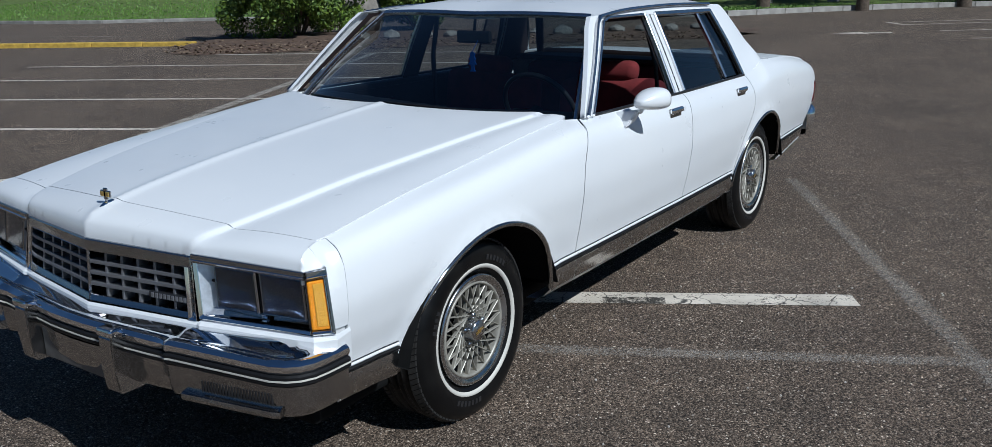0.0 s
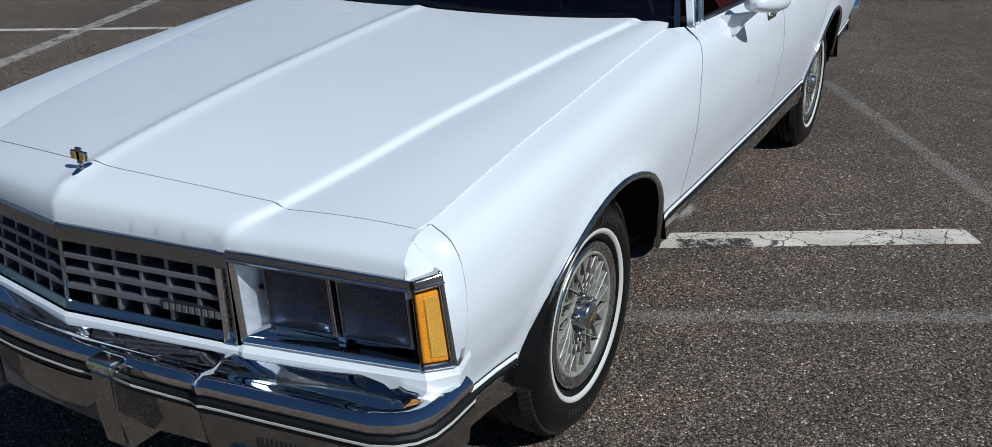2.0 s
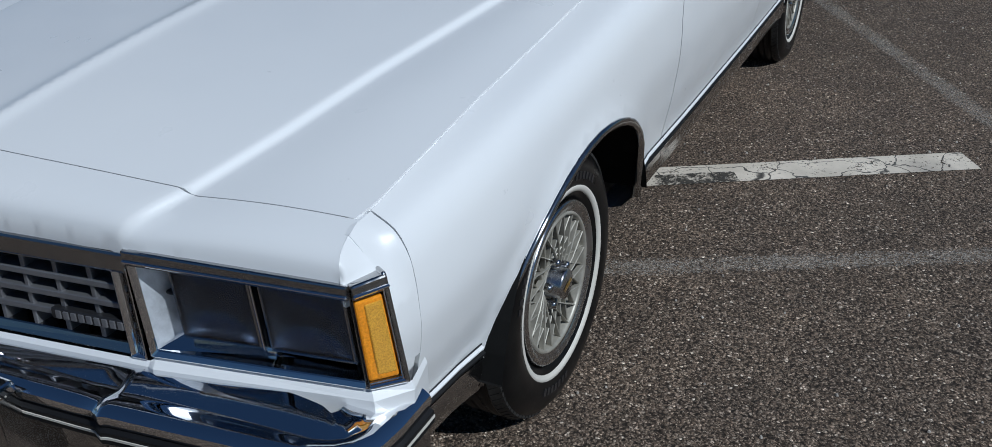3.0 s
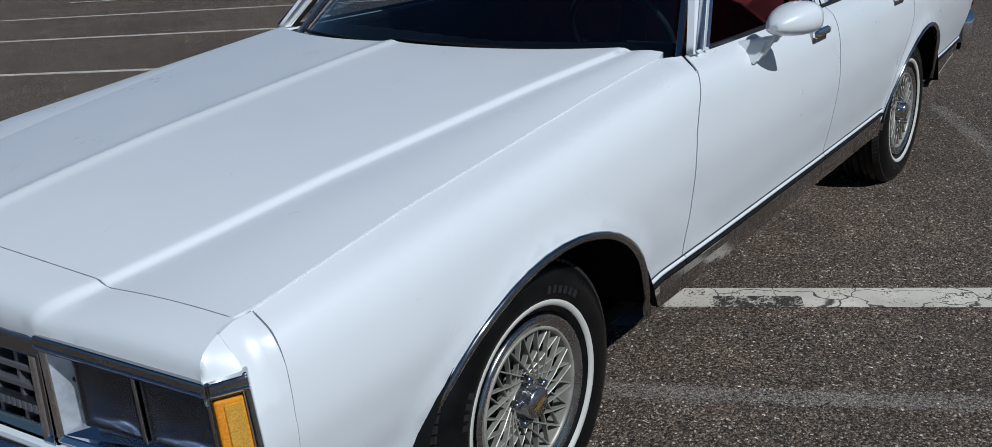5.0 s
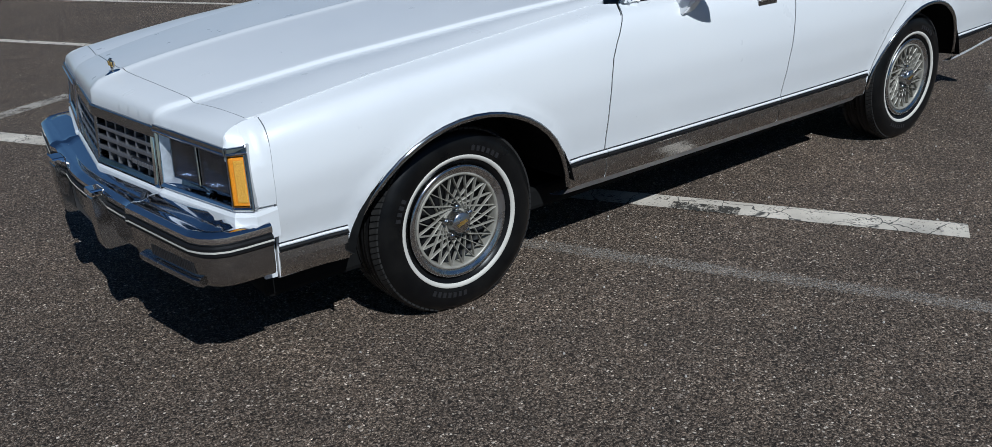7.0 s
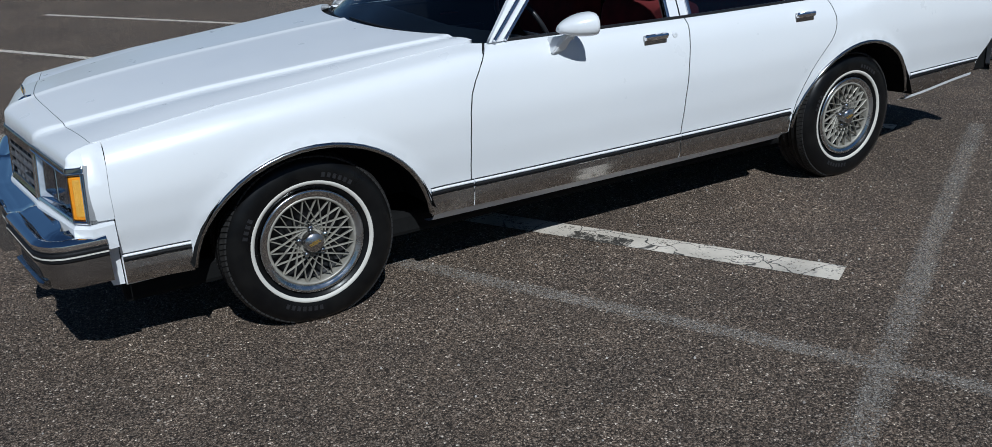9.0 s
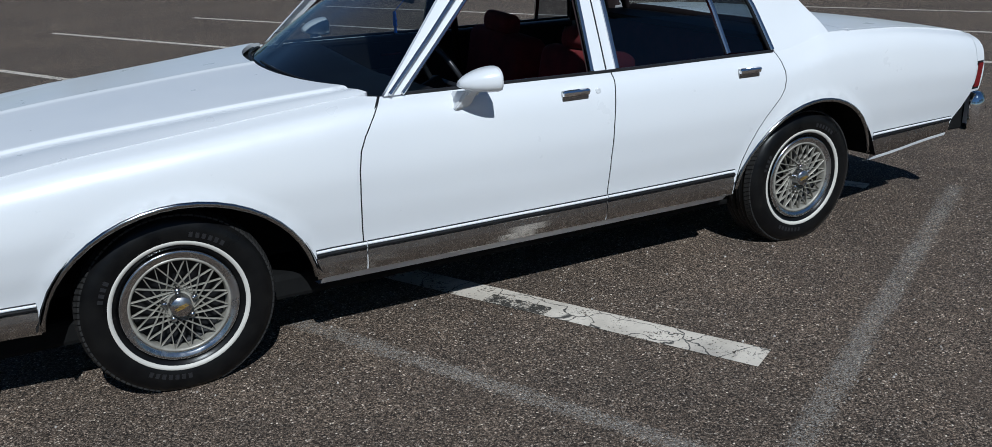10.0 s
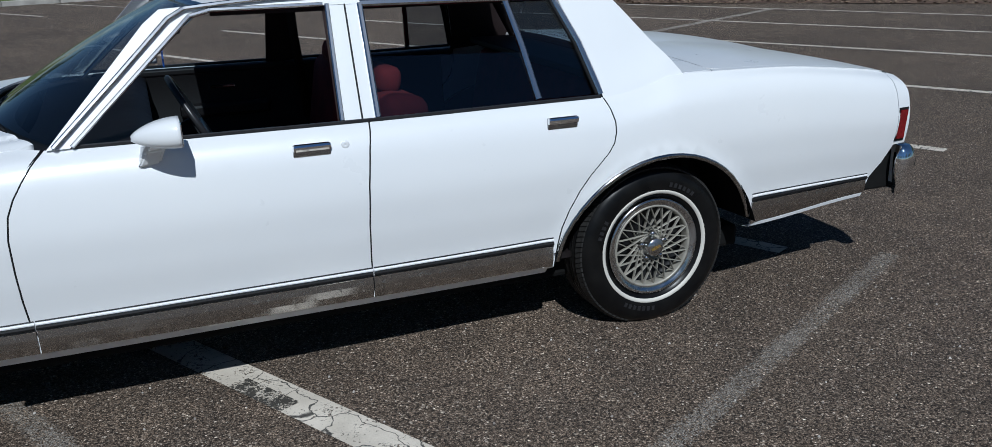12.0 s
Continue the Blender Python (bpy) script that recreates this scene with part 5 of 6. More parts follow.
    put("emblem", join_meshes("emblem", [mesh_of("e", [(sx * x + 0.004 * z / 0.006, -0.1092, z) for x, z in ((-0.021, 0.003 * k - 0.006), (0.021, 0.003 * k + 0.001), (0.021, 0.003 * k + 0.006), (-0.021, 0.003 * k - 0.001))], [(0, 1, 2, 3)]) for sx, k in ((1, 0), (-0.55, 0), (0.6, 2), (0.6, -2))]), GOLD, w)
    marks = []
    for start, count in ((-2.1, 7), (0.9, 6), (2.6, 4)):
        for i in range(count):
            a = start + 0.085 * i
            ca, sa = math.cos(a), math.sin(a)
            pts = [(r, t_) for r in (0.254, 0.272) for t_ in (-0.0065, 0.0065)]
            q = [(r * ca - t_ * sa, y, r * sa + t_ * ca) for y in (-0.1058, -0.1035) for r, t_ in pts]
            marks.append(mesh_of("mark", q, [(0, 1, 3, 2), (0, 1, 5, 4), (2, 3, 7, 6), (0, 2, 6, 4), (1, 3, 7, 5)]))
    for me in marks:
        put("sidewall_mark", me, BLACK_GLOSS, w)
    nut = lathe([(0.011, -0.050), (0.011, -0.084), (0.0085, -0.090), (0.0, -0.0915)], 12)
    for i in range(5):
        a = 2 * math.pi * (i + 0.3) / 5
        put("lug_nut", nut, CHROME_DARK, w, m=Matrix.Translation((0.0545 * math.cos(a), 0, 0.0545 * math.sin(a))))
    return w


def car_wheel(w, x, sign, z=0.322, steer=0.0):
    m = Matrix.Translation((x, sign * 0.776, z)) @ Matrix.Rotation(steer + (math.pi if sign > 0 else 0), 4, "Z")
    return m


wheel = build_wheel()
wheel.matrix_basis = car_wheel(wheel, 0.0, -1)
wheels = [wheel] + [copy_thing(wheel, car_wheel(wheel, x, sg)) for x, sg in ((2.938, -1), (0.0, 1), (2.938, 1))]

# ---- handles, lock, mirrors, antenna ----
for sign in (-1, 1):
    for door, x0 in (("front_door", 1.515), ("rear_door", 2.437)):
        x1, zc = x0 + 0.128, 0.905
        y = side(x0 + 0.06, level(x0 + 0.06, zc))[0]
        hd = put("door_handle", box_bm(x0, x1, -(y + 0.024) if sign < 0 else y + 0.002, -(y + 0.002) if sign < 0 else y + 0.024, zc - 0.006, zc + 0.021, 0.010), CHROME, panels[door, sign], "chrome pull handle")
        put("handle_base", box_bm(x0 + 0.002, x1 - 0.002, -(y + 0.010) if sign < 0 else y - 0.003, -(y - 0.003) if sign < 0 else y + 0.010, zc - 0.024, zc + 0.018, 0.004), CHROME_DARK, panels[door, sign])
    y = side(1.692, level(1.692, 0.907))[0]
    lock = put("door_lock", lathe([(0.0135, 0.004), (0.0135, -0.003), (0.011, -0.005), (0.004, -0.0045), (0.0, -0.003)], 20, (1.692, sign * y, 0.907)), PAINT, panels["front_door", sign])
    # mirror: rounded shell, tapering foot, dark glass at the back
    shell = bmesh.new()
    rings = []
    for i in range(13):
        u = i / 12
        x = 1.038 + 0.140 * u
        r = math.sin(math.pi * min(0.02 + 0.50 * u, 0.5)) ** 0.62
        hy, hz = 0.068 * r, 0.054 * r
        ring = []
        for k in range(20):
            a = 2 * math.pi * k / 20
            ca, sa = math.cos(a), math.sin(a)
            yy = math.copysign(abs(ca) ** 0.75, ca) * hy
            zz = math.copysign(abs(sa) ** 0.8, sa) * hz * (1.0 if sa > 0 else 0.72)
            ring.append(shell.verts.new((x, sign * (0.985 + 0.02 * u + yy), 1.004 + 0.004 * u + zz)))
        rings.append(ring)
    for a, b in zip(rings, rings[1:]):
        for k in range(20):
            shell.faces.new((a[k], a[(k + 1) % 20], b[(k + 1) % 20], b[k]))
    shell.faces.new(rings[0])
    shell.faces.new(rings[-1])
    for f in shell.faces:
        f.smooth = len(f.verts) == 4
    mir = put("door_mirror", shell, PAINT, car, "white rounded door mirror")
    put("mirror_glass", box_bm(1.1785, 1.1825, sign * 1.005 - 0.052, sign * 1.005 + 0.052, 0.978, 1.045, 0.0015), CHROME, mir)
    foot = bmesh.new()
    r0 = [foot.verts.new((x, sign * yy, z)) for x, yy, z in ((1.040, 0.880, 0.895), (1.120, 0.880, 0.905), (1.130, 0.868, 0.960), (1.060, 0.868, 0.965))]
    r1 = [foot.verts.new((x, sign * yy, z)) for x, yy, z in ((1.046, 0.935, 0.905), (1.112, 0.935, 0.915), (1.135, 0.965, 0.975), (1.075, 0.965, 0.978))]
    r2 = [foot.verts.new((x, sign * yy, z)) for x, yy, z in ((1.075, 0.96, 0.955), (1.125, 0.96, 0.96), (1.150, 1.00, 0.985), (1.085, 1.00, 0.985))]
    for a, b in ((r0, r1), (r1, r2)):
        for k in range(4):
            foot.faces.new((a[k], a[(k + 1) % 4], b[(k + 1) % 4], b[k]))
    foot.faces.new(r0)
    foot.faces.new(r2)
    bmesh.ops.bevel(foot, geom=foot.edges[:], offset=0.006, segments=2, affect="EDGES")
    put("mirror_foot", foot, PAINT, mir)
ant = put("antenna", sweep([(0.525, 0.795, 0.940), (0.525, 0.795, 0.998)], circle(0.0065, 8)), CHROME, car, "short chrome antenna stub")
put("antenna_base", lathe([(0.0, 0), (0.016, 0), (0.012, 0.008), (0.004, 0.016)], 16), BLACK, ant, m=Matrix.Translation((0.525, 0.795, 0.952)) @ Matrix.Rotation(math.pi / 2, 4, "X"))

# cowl and wipers
put("cowl", sheet("cowl", [(hood_rear(y) - 0.06, y) for y in np.linspace(-0.78, 0.78, 12)] + [(0.64 + 0.23 * (abs(y) / 0.78) ** 2.6, y) for y in np.linspace(0.78, -0.78, 12)], lambda u, v: (u, v, 1.000 - 0.05 * (v / 0.8) ** 2), 0.08, 0.0), BLACK, car)
for y0, y1 in ((-0.55, 0.02), (0.05, 0.60)):
    put("wiper", sweep([Vector(screen_place(-0.02 + 0.035 * u, (y0 + (y1 - y0) * u) / 0.785)) + Vector((-0.012, 0, 0.010)) for u in np.linspace(0, 1, 6)], circle(0.006, 6)), BLACK, car)

# ---- interior ----


def cushion(name, x0, x1, y0, y1, z0, z1, r, material, parent, label="", tilt=0.0, at=None):
    bm = box_bm(x0, x1, y0, y1, z0, z1, r, 3)
    for f in bm.faces:
        f.smooth = True
    if tilt:
        bmesh.ops.rotate(bm, verts=bm.verts, cent=at, matrix=Matrix.Rotation(tilt, 3, "Y"))
    return put(name, bm, material, parent, label)


for sign in (-1, 1):
    seat = cushion("front_seat", 1.36, 1.92, sign * 0.38 - 0.33, sign * 0.38 + 0.33, 0.42, 0.62, 0.05, MAROON, car, "maroon velour front seat")
    cushion("seat_back", 1.82, 2.010, sign * 0.40 - 0.30, sign * 0.40 + 0.30, 0.52, 1.025, 0.06, MAROON, seat, "", 0.17, (1.9, 0, 0.55))
    cushion("headrest", 1.92, 2.02, sign * 0.42 - 0.14, sign * 0.42 + 0.14, 1.012, 1.120, 0.04, MAROON, seat, "", 0.17, (1.92, 0, 1.1))
    put("door_card", sheet("door_card", [(0.95, 0.42), (2.62, 0.45), (2.62, 0.955), (0.95, 0.955)], lambda u, v: (u, sign * (0.80 + 0.02 * math.sin(v * 9)), v), 0.12, 0.0, flip=sign < 0), MAROON_DIMMED, car)
    put("armrest", box_bm(1.25, 1.68, sign * 0.77 - 0.03, sign * 0.77 + 0.03, 0.74, 0.80, 0.015), MAROON_DIMMED, car)
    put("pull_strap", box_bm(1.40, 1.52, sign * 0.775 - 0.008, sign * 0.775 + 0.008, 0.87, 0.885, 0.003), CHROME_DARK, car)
    put("inner_sill", box_bm(0.88, 2.68, sign * 0.835 - 0.025, sign * 0.835 + 0.020, 0.935, 0.966, 0.008), MAROON_DIMMED, car)
    put("belt_strap", sweep([(1.80, sign * 0.66, 1.33), (1.82, sign * 0.72, 1.1), (1.86, sign * 0.74, 0.7)], [(-0.022, -0.001), (0.022, -0.001), (0.022, 0.001), (-0.022, 0.001)], up=(0, sign, 0)), MAROON_DIMMED, car)
cushion("rear_seat", 2.30, 2.85, -0.68, 0.68, 0.45, 0.64, 0.06, MAROON, car, "maroon velour rear bench")
cushion("rear_seat_back", 2.70, 2.86, -0.68, 0.68, 0.55, 1.01, 0.06, MAROON, car, "", 0.2, (2.75, 0, 0.6))
put("parcel_shelf", box_bm(2.76, 3.03, -0.74, 0.74, 1.005, 1.035, 0.008), MAROON_DIMMED, car)
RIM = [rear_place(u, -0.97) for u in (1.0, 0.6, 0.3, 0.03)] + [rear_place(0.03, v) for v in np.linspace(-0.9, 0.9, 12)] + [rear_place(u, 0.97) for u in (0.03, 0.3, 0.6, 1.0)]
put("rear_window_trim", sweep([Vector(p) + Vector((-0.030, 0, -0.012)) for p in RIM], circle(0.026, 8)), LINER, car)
put("cabin_floor", box_bm(0.66, 3.20, -0.80, 0.80, 0.335, 0.36), MAROON_DIMMED, car)
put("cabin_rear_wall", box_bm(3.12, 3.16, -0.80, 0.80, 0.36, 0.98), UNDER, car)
put("dashboard", sheet("dashboard", [(-0.80, 0), (0.80, 0), (0.80, 0.62), (-0.80, 0.62)], lambda u, v: (float(np.interp(v, [0, 0.32, 0.40, 0.62], [0.70, 1.06, 1.12, 1.06])), u, float(np.interp(v, [0, 0.32, 0.40, 0.62], [0.955, 0.965, 0.93, 0.70]))), 0.06, 0.0), MAROON_DIMMED, car)
col = put("steering_column", sweep([(1.05, -0.38, 0.84), (1.25, -0.38, 0.93)], circle(0.035, 10)), BLACK, car)
ring = [(0.0, 0.19 * math.cos(2 * math.pi * i / 40), 0.19 * math.sin(2 * math.pi * i / 40)) for i in range(40)]
sw = put("steering_wheel", sweep(ring, circle(0.012, 8), closed=True, up=(1, 0, 0)), BLACK_GLOSS, car, "", Matrix.Translation((1.27, -0.38, 0.945)) @ Matrix.Rotation(radians(-28), 4, "Y"))
put("wheel_spoke", box_bm(-0.012, 0.012, -0.185, 0.185, -0.02, 0.02, 0.008), BLACK_GLOSS, sw)
rvm = put("inside_mirror", box_bm(1.235, 1.260, -0.11, 0.11, 1.248, 1.308, 0.01), BLACK_GLOSS, car, "black inside mirror", )
put("mirror_stalk", sweep([(1.25, 0, 1.298), (1.262, 0, 1.372)], circle(0.008, 8)), BLACK, rvm)
fresh = thing("air_freshener", "blue hanging air freshener below the inside mirror", "air freshener")
put("cord", sweep([(1.275, -0.03, 1.30), (1.183, -0.036, 1.215)], circle(0.0015, 5)), BLUE, fresh)
fb = bmesh.new()
for i, (w_, z) in enumerate(((0.008, 0.0), (0.018, -0.012), (0.012, -0.022), (0.022, -0.034), (0.014, -0.044), (0.026, -0.060), (0.010, -0.064), (0.010, -0.085), (0.016, -0.088), (0.016, -0.094))):
    for sg in (-1, 1):
        for dx in (0.0, 0.006):
            fb.verts.new((1.180 + dx, -0.036 + sg * w_, 1.215 + z))
fb.verts.ensure_lookup_table()
for i in range(9):
    a, b = 4 * i, 4 * i + 4
    for q in ((a, a + 2, b + 2, b), (a + 1, b + 1, b + 3, a + 3), (a, b, b + 1, a + 1), (a + 2, a + 3, b + 3, b + 2)):
        fb.faces.new([fb.verts[k] for k in q])
put("card", fb, BLUE, fresh)

# ---- lot edges, lawn, island and trees ----
tagged(put("arrow_marking", mesh_of("arrow", [at_pq(p, q, 0.012) for p, q in ((19.75, -5.7), (20.05, -5.7), (20.05, -5.0), (20.3, -5.05), (19.95, -4.2), (19.5, -5.05), (19.75, -5.0))], [(0, 1, 2, 6), (3, 4, 5), (2, 3, 5, 6)]), LINE), "white painted arrow on the asphalt", "road marking", kind="structure")


def kerb_run(name, pts, width, height, material, label, seg=1.8, gap=0.02):
    """A kerb of separate stones along a line of (p, q)."""
    root = thing(name, label, "kerb", kind="structure")
    line = resample(pts, seg, False)
    for (p0, q0), (p1, q1) in zip(line, line[1:]):
        a, b = Vector(at_pq(p0, q0)), Vector(at_pq(p1, q1))
        d = b - a
        L = d.length - gap
        me = box_bm(0, L, -width / 2, width / 2, -0.15, height + random.uniform(-0.008, 0.008), 0.02)
        put("kerb_stone", me, material, root, m=Matrix.Translation(a) @ d.to_track_quat("X", "Z").to_matrix().to_4x4())
    return root


kerb_run("lawn_kerb", [(34.9, 13.0), (34.9, 19.8), (34.1, 23.7), (34.7, 27.3), (36.3, 31.8), (39.0, 38.0)], 0.16, 0.14, CONCRETE, "pale concrete kerb along the lawn")
kerb_run("lawn_kerb", [(-10.0, 27.4), (8.9, 26.8), (12.0, 26.2), (14.5, 25.6), (16.5, 27.5), (19.0, 32.0), (22.0, 38.0)], 0.16, 0.14, CONCRETE, "weathered concrete kerb along the far lawn")
kerb_run("verge_kerb", [(32.0, 2.0), (31.0, -2.9), (33.3, -6.4), (35.3, -10.3), (36.3, -13.5), (38.0, -20.0)], 0.20, 0.20, CONCRETE, "cracked grey kerb along the grass verge")
kerb_run("yellow_kerb", [(18.7, 12.1), (18.75, 15.0), (18.8, 18.6), (19.1, 24.0)], 0.22, 0.12, LINE_YELLOW, "yellow painted kerb", 2.4)


def patch(name, outline, rise, material, label, category, step=0.8, edge=0.05, kind="structure"):
    """Ground of its own kind on the (p, q) plane, rising by rise(p, q)."""
    me = sheet(name, outline, lambda u, v: at_pq(u, v, edge + rise(u, v)), step, 0.0)
    return tagged(put(name, me, material), label, category, kind=kind)


lawn_rise = lambda p, q: 0.09 + 0.055 * max(p - 36.0, 0.0)  # noqa: E731
far_rise = lambda p, q: 0.09 + 0.02 * max(q - 30.0, 0.0)  # noqa: E731
patch("lawn", [(35.0, 6.0), (35.0, 19.8), (34.2, 23.7), (34.8, 27.3), (36.4, 31.8), (39.1, 38.0), (95.0, 60.0), (95.0, -20.0), (40.0, 3.0)], lawn_rise, GRASS, "bright mown lawn rising behind the lot", "lawn", 3.0)
patch("lawn", [(-30.0, 27.9), (8.9, 26.9), (12.0, 26.3), (14.5, 25.7), (16.5, 27.6), (19.0, 32.1), (22.0, 38.1), (40.0, 95.0), (-40.0, 95.0)], far_rise, GRASS, "mown lawn past the far kerb", "lawn", 3.0)
patch("verge", [(32.1, 2.0), (31.1, -2.9), (33.4, -6.4), (35.4, -10.3), (36.4, -13.5), (38.1, -20.0), (70.0, -45.0), (70.0, 2.0)], lambda p, q: 0.13 + 0.015 * max(p - 32, 0), GRASS, "dry green grass verge behind the kerb", "verge", 2.0)


def soil_edge(q):
    """The near edge of the planted island."""
    return float(np.interp(q, [-1.0, 3.2, 6.3, 8.8, 10.5, 12.3], [18.8, 17.8, 17.0, 16.1, 15.4, 16.6]))


def soil_rise(p, q):
    d = min(p - soil_edge(q), 23.8 - p)
    return 0.10 * (1 - math.exp(-max(d, 0.0) / 0.8)) + 0.05 * noise.noise(Vector((p * 1.7, q * 1.7, 0.3))) * min(max(d, 0), 1)


patch("soil_bed", [(17.6, 11.8), (15.9, 11.4), (15.4, 10.5), (16.1, 8.8), (17.0, 6.3), (17.8, 3.2), (18.8, -1.0), (20.4, -2.6), (23.6, -1.0), (24.0, 11.0), (22.6, 12.8), (19.4, 11.9)], soil_rise, SOIL, "brown soil and leaf litter of a planted island", "soil", 0.25, 0.012)

# litter: chips and dry leaves on the soil
verts, faces = [], []
rng = random.Random(5)
for _ in range(2600):
    q = rng.uniform(-1.0, 12.0)
    p = soil_edge(q) + abs(rng.gauss(0.3, 1.0))
    if p > 22.5:
        continue
    c = Vector(at_pq(p, q, soil_rise(p, q) + 0.02))
    r, a = rng.uniform(0.015, 0.055), rng.uniform(0, 6.3)
    n = Vector((rng.gauss(0, 0.4), rng.gauss(0, 0.4), 1)).normalized()
    u = n.cross(Vector((math.cos(a), math.sin(a), 0))).normalized() * r
    v = n.cross(u).normalized() * r * 0.6
    k = len(verts)
    verts += [c + u, c + v, c - u, c - v]
    faces.append((k, k + 1, k + 2, k + 3))
LITTER = make_leaf("leaf_litter", (0.06, 0.036, 0.020), (0.26, 0.19, 0.125))
tagged(put("leaf_litter", mesh_of("litter", verts, faces), LITTER), "dry leaves and bark chips on the soil", "leaf litter", kind="stuff")


def stone(r, seed, flat=0.7):
    bm = bmesh.new()
    bmesh.ops.create_icosphere(bm, subdivisions=2, radius=1)
    for v in bm.verts:
        k = 1 + 0.28 * noise.noise(v.co * 1.4 + Vector((seed * 7.1, 0, 0)))
        v.co = Vector((v.co.x * r * k, v.co.y * r * k * 0.8, v.co.z * r * k * flat))
    return bm


for i in range(13):
    q = 7.6 - i * 0.72
    p = soil_edge(q) + 2.3 + rng.uniform(-0.1, 0.1)
    r = rng.uniform(0.16, 0.30)
    tagged(put("edging_stone", stone(r, i, 0.55), STONE, m=Matrix.Translation(at_pq(p, q, soil_rise(p, q) + r * 0.22)) @ Matrix.Rotation(rng.uniform(0, 6.3), 4, "Z")), "grey rough stone edging the planted island", "stone", "stones edging the island")
tagged(put("boulder", stone(0.85, 40, 0.9), STONE, m=Matrix.Translation(at_pq(23.9, 9.0, 0.6))), "large grey boulder beside the shrub", "boulder")


def leaf_cloud(rng, centres, count, size, flat=1.0):
    """Many small leaves round a set of clump centres (place, radius)."""
    verts, faces = [], []
    for _ in range(count):
        c, r = rng.choice(centres)
        d = Vector((rng.gauss(0, 1), rng.gauss(0, 1), rng.gauss(0, 1))).normalized()
        o = Vector(c) + d * r * (rng.random() ** 0.35)
        n = (d + Vector((rng.gauss(0, 0.6), rng.gauss(0, 0.6), rng.gauss(0.4, 0.6)))).normalized()
        u = n.orthogonal().normalized()
        u.rotate(Matrix.Rotation(rng.uniform(0, 6.3), 3, n))
        v = n.cross(u)
        s = size * rng.uniform(0.6, 1.3)
        k = len(verts)
        verts += [o - u * s, o + v * s * 0.5, o + u * s, o - v * s * 0.5]
        faces.append((k, k + 1, k + 2, k + 3))
    return mesh_of("leaves", verts, faces)


def limb_mesh(limbs):
    """Tapered limbs: each a list of (place, radius)."""
    bm = bmesh.new()
    for pts in limbs:
        rings = []
        for i, (p, r) in enumerate(pts):
            rings.append([bm.verts.new(Vector(p) + Vector((r * math.cos(a), r * math.sin(a), 0))) for a in (2 * math.pi * k / 8 for k in range(8))])
        for a, b in zip(rings, rings[1:]):
            for k in range(8):
                bm.faces.new((a[k], a[(k + 1) % 8], b[(k + 1) % 8], b[k]))
        bm.faces.new(rings[-1])
    for f in bm.faces:
        f.smooth = True
    return bm


def shrub(seed, width, height, label):
    rg = random.Random(seed)
    t = thing("shrub", label, "shrub")
    limbs, clumps = [], []
    for i in range(9):
        a = 2 * math.pi * i / 9 + rg.uniform(-0.3, 0.3)
        r = width * rg.uniform(0.25, 0.5)
        tip = Vector((math.cos(a) * r, math.sin(a) * r, height * rg.uniform(0.45, 0.85)))
        limbs.append([((0.08 * math.cos(a), 0.08 * math.sin(a), -0.1), 0.05), (tip * 0.5 + Vector((0, 0, 0.1)), 0.03), (tip, 0.012)])
    for i in range(70):
        a, r, z = rg.uniform(0, 6.3), width * 0.5 * math.sqrt(rg.random()), height * rg.uniform(0.12, 0.88)
        r *= math.sqrt(max(1 - ((z / height - 0.5) / 0.62) ** 2, 0.15))
        clumps.append((Vector((r * math.cos(a), r * math.sin(a), z)), height * rg.uniform(0.10, 0.19)))
    put("trunk", limb_mesh(limbs), BARK, t)
    put("crown", leaf_cloud(rg, clumps, 40000, 0.055), LEAF, t)
    return t


s = shrub(3, 4.5, 2.9, "dense dark green shrub on the planted island")
s.matrix_basis = Matrix.Translation(at_pq(20.9, 10.1, 0.05))
s = shrub(8, 2.8, 2.4, "leafy green shrub beside a boulder")
s.matrix_basis = Matrix.Translation(at_pq(24.6, 7.4, 0.12))


def tree(seed, height, label, leaves=3600):
    rg = random.Random(seed)
    t = thing("tree", label, "tree", "trees round the lot")
    top = height * 0.75
    limbs = [[((0, 0, -0.3), 0.30), ((0.05, 0, height * 0.2), 0.22), ((rg.uniform(-0.3, 0.3), rg.uniform(-0.3, 0.3), height * 0.5), 0.14), ((0, 0, top), 0.05)]]
    clumps = []
    for i in range(16):
        z0 = height * rg.uniform(0.22, 0.62)
        a = rg.uniform(0, 6.3)
        r = height * rg.uniform(0.16, 0.34)
        tip = Vector((r * math.cos(a), r * math.sin(a), z0 + height * rg.uniform(0.08, 0.3)))
        limbs.append([((0, 0, z0), 0.09), (Vector((tip.x * 0.5, tip.y * 0.5, (z0 + tip.z) / 2 + 0.1)), 0.06), (tip, 0.02)])
        for _ in range(3):
            clumps.append((tip + Vector((rg.gauss(0, 0.5), rg.gauss(0, 0.5), rg.gauss(0.2, 0.5))), height * rg.uniform(0.06, 0.12)))
    for i in range(8):
        clumps.append((Vector((rg.gauss(0, 0.9), rg.gauss(0, 0.9), top + rg.uniform(-1.0, 1.4))), height * rg.uniform(0.07, 0.11)))
    put("trunk", limb_mesh(limbs), BARK, t)
    put("crown", leaf_cloud(rg, clumps, leaves, 0.17), LEAF_FAR, t)
    return t


base_tree = tree(11, 9.5, "broad leafy tree standing past the lot's edge")
base_tree.matrix_basis = Matrix.Translation(at_pq(33.5, -4.6, 0.1))
spots = [(34.0, -8.5, 0.9), (36.0, -13.0, 1.1), (38.5, -2.0, 1.0), (41.0, -9.0, 1.2), (38.0, -18.0, 1.0), (45.0, -14.0, 1.1)]
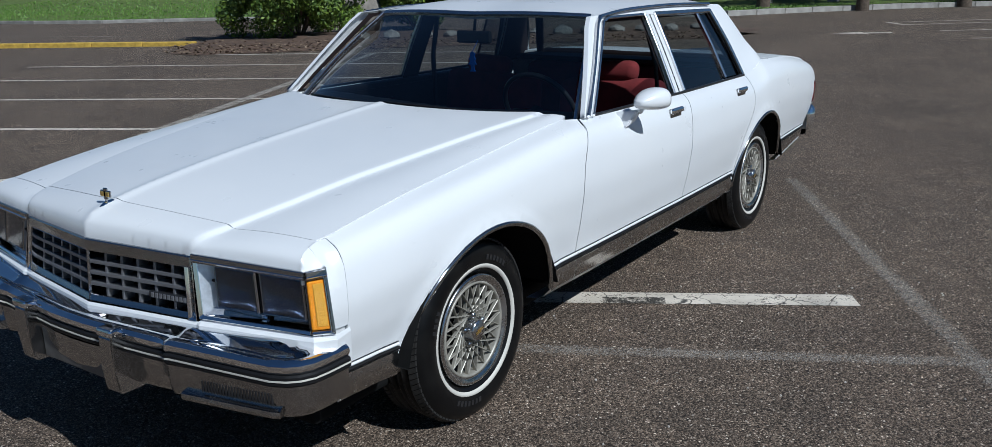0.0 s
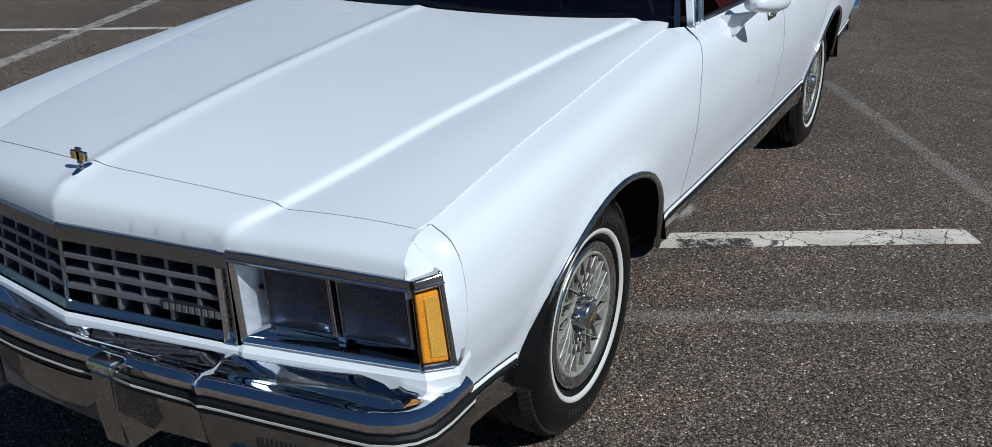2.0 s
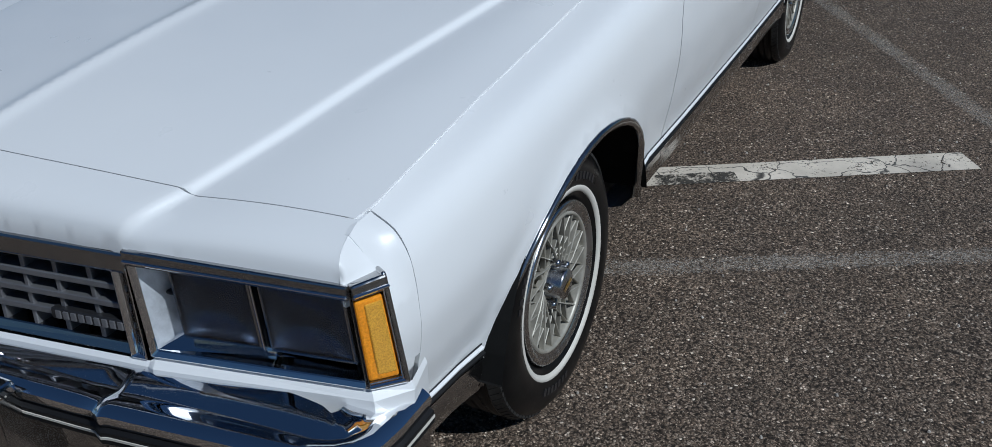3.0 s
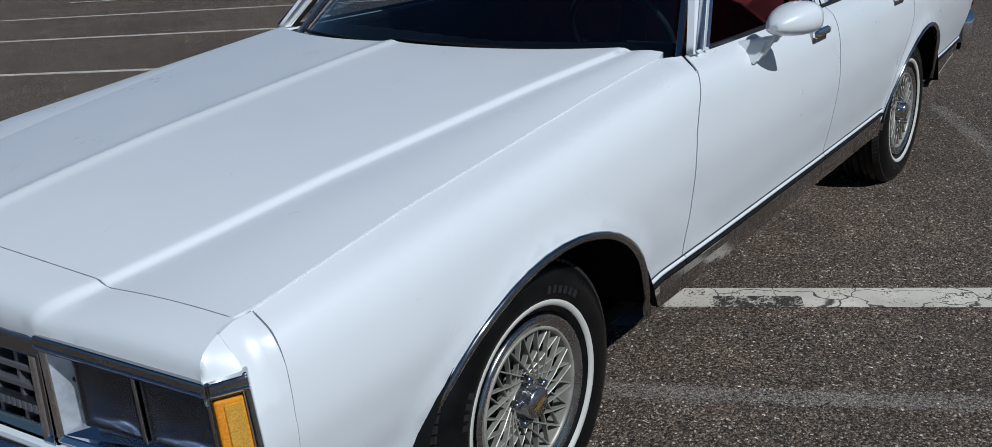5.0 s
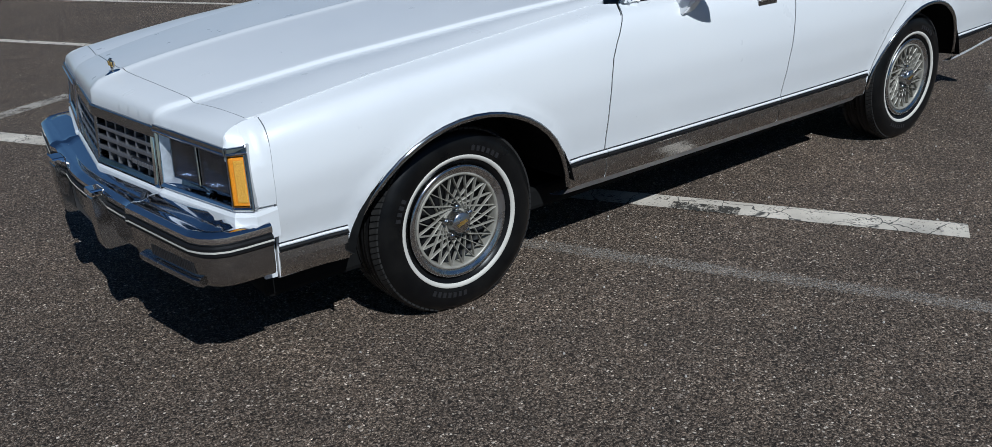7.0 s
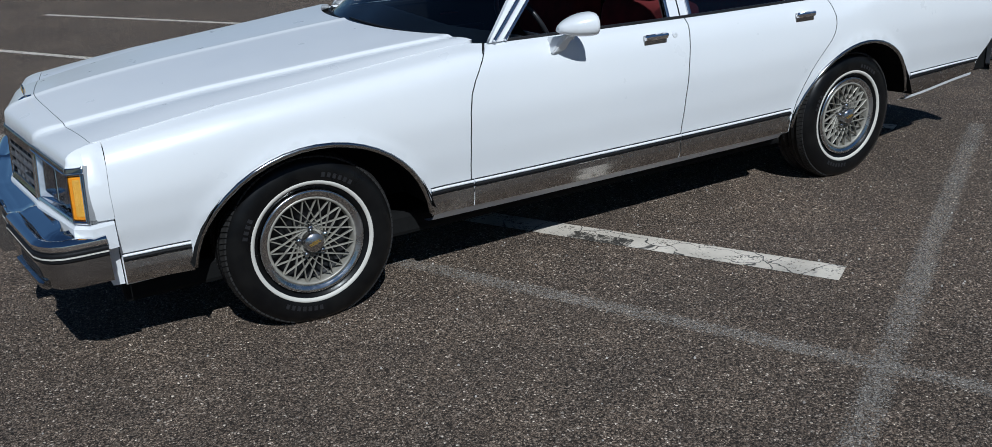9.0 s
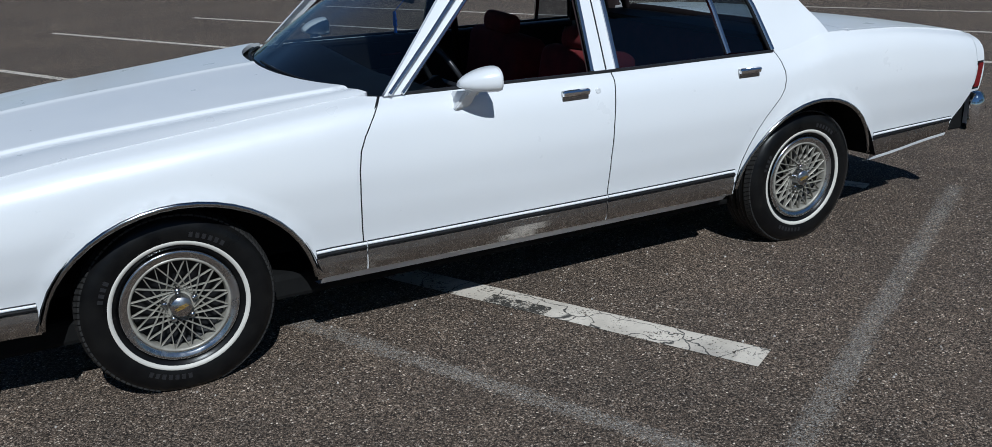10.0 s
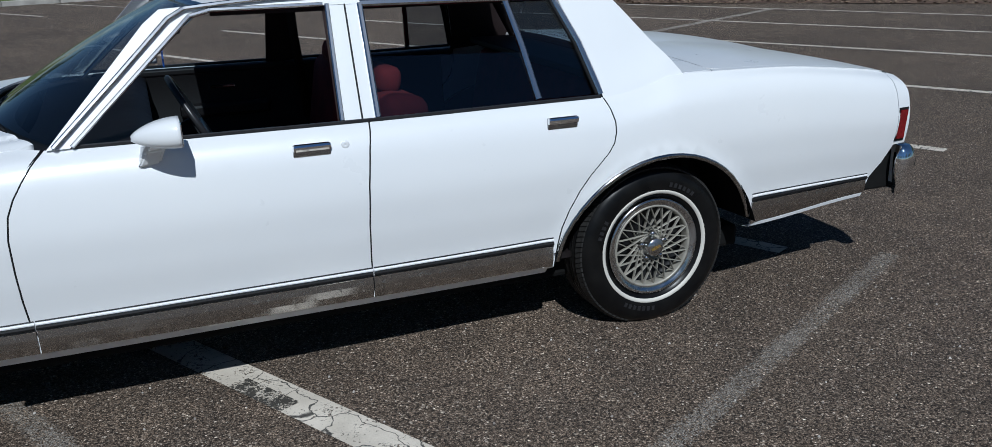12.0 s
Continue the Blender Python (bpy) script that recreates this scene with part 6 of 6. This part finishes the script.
# the row that the glass and chrome mirror, behind the walk
spots += [(-22.0, -30.0, 1.2), (-12.0, -34.0, 1.0), (-3.0, -33.0, 1.3), (6.0, -36.0, 1.1), (15.0, -33.0, 1.2), (24.0, -35.0, 1.0), (-34.0, -18.0, 1.2), (-38.0, -6.0, 1.1), (-40.0, 6.0, 1.2), (66.0, 12.0, 1.4), (70.0, 30.0, 1.2), (62.0, 0.0, 1.3), (20.0, 82.0, 1.3), (4.0, 86.0, 1.2), (42.0, 78.0, 1.4), (-12.0, 84.0, 1.3)]
for i, (p, q, k) in enumerate(spots):
    copy_thing(base_tree, Matrix.Translation(at_pq(p, q, 0.05)) @ Matrix.Rotation(i * 2.1, 4, "Z") @ Matrix.Scale(k, 4))

# near-black boards added to stand in for the deep shade behind the verge trees
SHADE_BOARD = make_plain("shade_dark", (0.045, 0.032, 0.026), 0.85, scale=3, vary=0.4)
fence = thing("shade_boards", "row of near-black boards standing in for the shade behind the verge trees", "fence")
for i in range(60):
    p, q = 42.0 + 0.05 * i, 2.0 - 0.42 * i
    put("board", box_bm(-0.2, 0.2, -0.02, 0.02, 0.0, 1.9 + rng.uniform(-0.05, 0.05), 0.006), SHADE_BOARD, fence, m=Matrix.Translation(at_pq(p, q, 0.2)) @ Matrix.Rotation(math.atan2(-NX, NY), 4, "Z"))
for i, (p, q, w_, h_) in enumerate(((38.0, -1.4, 0.25, 0.5), (37.0, -5.2, 0.5, 0.35), (37.6, -8.2, 0.3, 0.6), (39.2, -11.0, 0.6, 0.35))):
    tagged(put("white_block", box_bm(-w_, w_, -0.2, 0.2, 0.0, h_, 0.03), CONCRETE, m=Matrix.Translation(at_pq(p, q, 0.18))), "pale concrete block on the shaded verge", "block", "blocks on the verge")

# grass blades along the near edges of the lawns
verts, faces = [], []
for _ in range(14000):
    if rng.random() < 0.7:
        q = rng.uniform(12, 36)
        p = float(np.interp(q, [12, 19.8, 23.7, 27.3, 31.8, 38], [35.1, 35.1, 34.3, 34.9, 36.5, 39.2])) + abs(rng.gauss(0, 6))
        z = lawn_rise(p, q)
    else:
        q = rng.uniform(-16, -1)
        p = float(np.interp(q, [-20, -13.5, -10.3, -6.4, -2.9, 2], [38.1, 36.4, 35.4, 33.4, 31.2, 32.1])) + rng.uniform(0.1, 3)
        z = 0.13
    c = Vector(at_pq(p, q, 0.05 + z))
    a, h_ = rng.uniform(0, 6.3), rng.uniform(0.05, 0.11)
    u = Vector((math.cos(a), math.sin(a), 0)) * 0.03
    k = len(verts)
    verts += [c - u, c + u, c + Vector((rng.gauss(0, 0.03), rng.gauss(0, 0.03), h_))]
    faces.append((k, k + 1, k + 2))
tagged(put("grass", mesh_of("grass", verts, faces), GRASS_BLADE), "short mown grass of the lawns", "grass", kind="stuff")

# loose stone chips and dry leaf scraps on the asphalt
verts, faces = [], []
for _ in range(420):
    x, y = rng.uniform(-2.2, 4.8), rng.uniform(-3.6, -0.6)
    r, a = rng.uniform(0.0022, 0.0055), rng.uniform(0, 6.3)
    k = len(verts)
    for i in range(5):
        t_ = a + 2 * math.pi * i / 5 + rng.uniform(-0.3, 0.3)
        verts += [(x + r * math.cos(t_), y + r * math.sin(t_), 0.001), (x + 0.6 * r * math.cos(t_), y + 0.6 * r * math.sin(t_), 0.003 + r * rng.uniform(0.5, 0.8))]
    faces += [(k + 2 * i, k + (2 * i + 2) % 10, k + (2 * i + 3) % 10, k + 2 * i + 1) for i in range(5)] + [tuple(k + 2 * i + 1 for i in range(5))]
CHIP = make_leaf("stone_chip", (0.16, 0.13, 0.11), (0.62, 0.58, 0.53))
tagged(put("stone_chips", mesh_of("chips", verts, faces), CHIP), "loose pale stone chips scattered on the asphalt", "stone chips", kind="stuff")
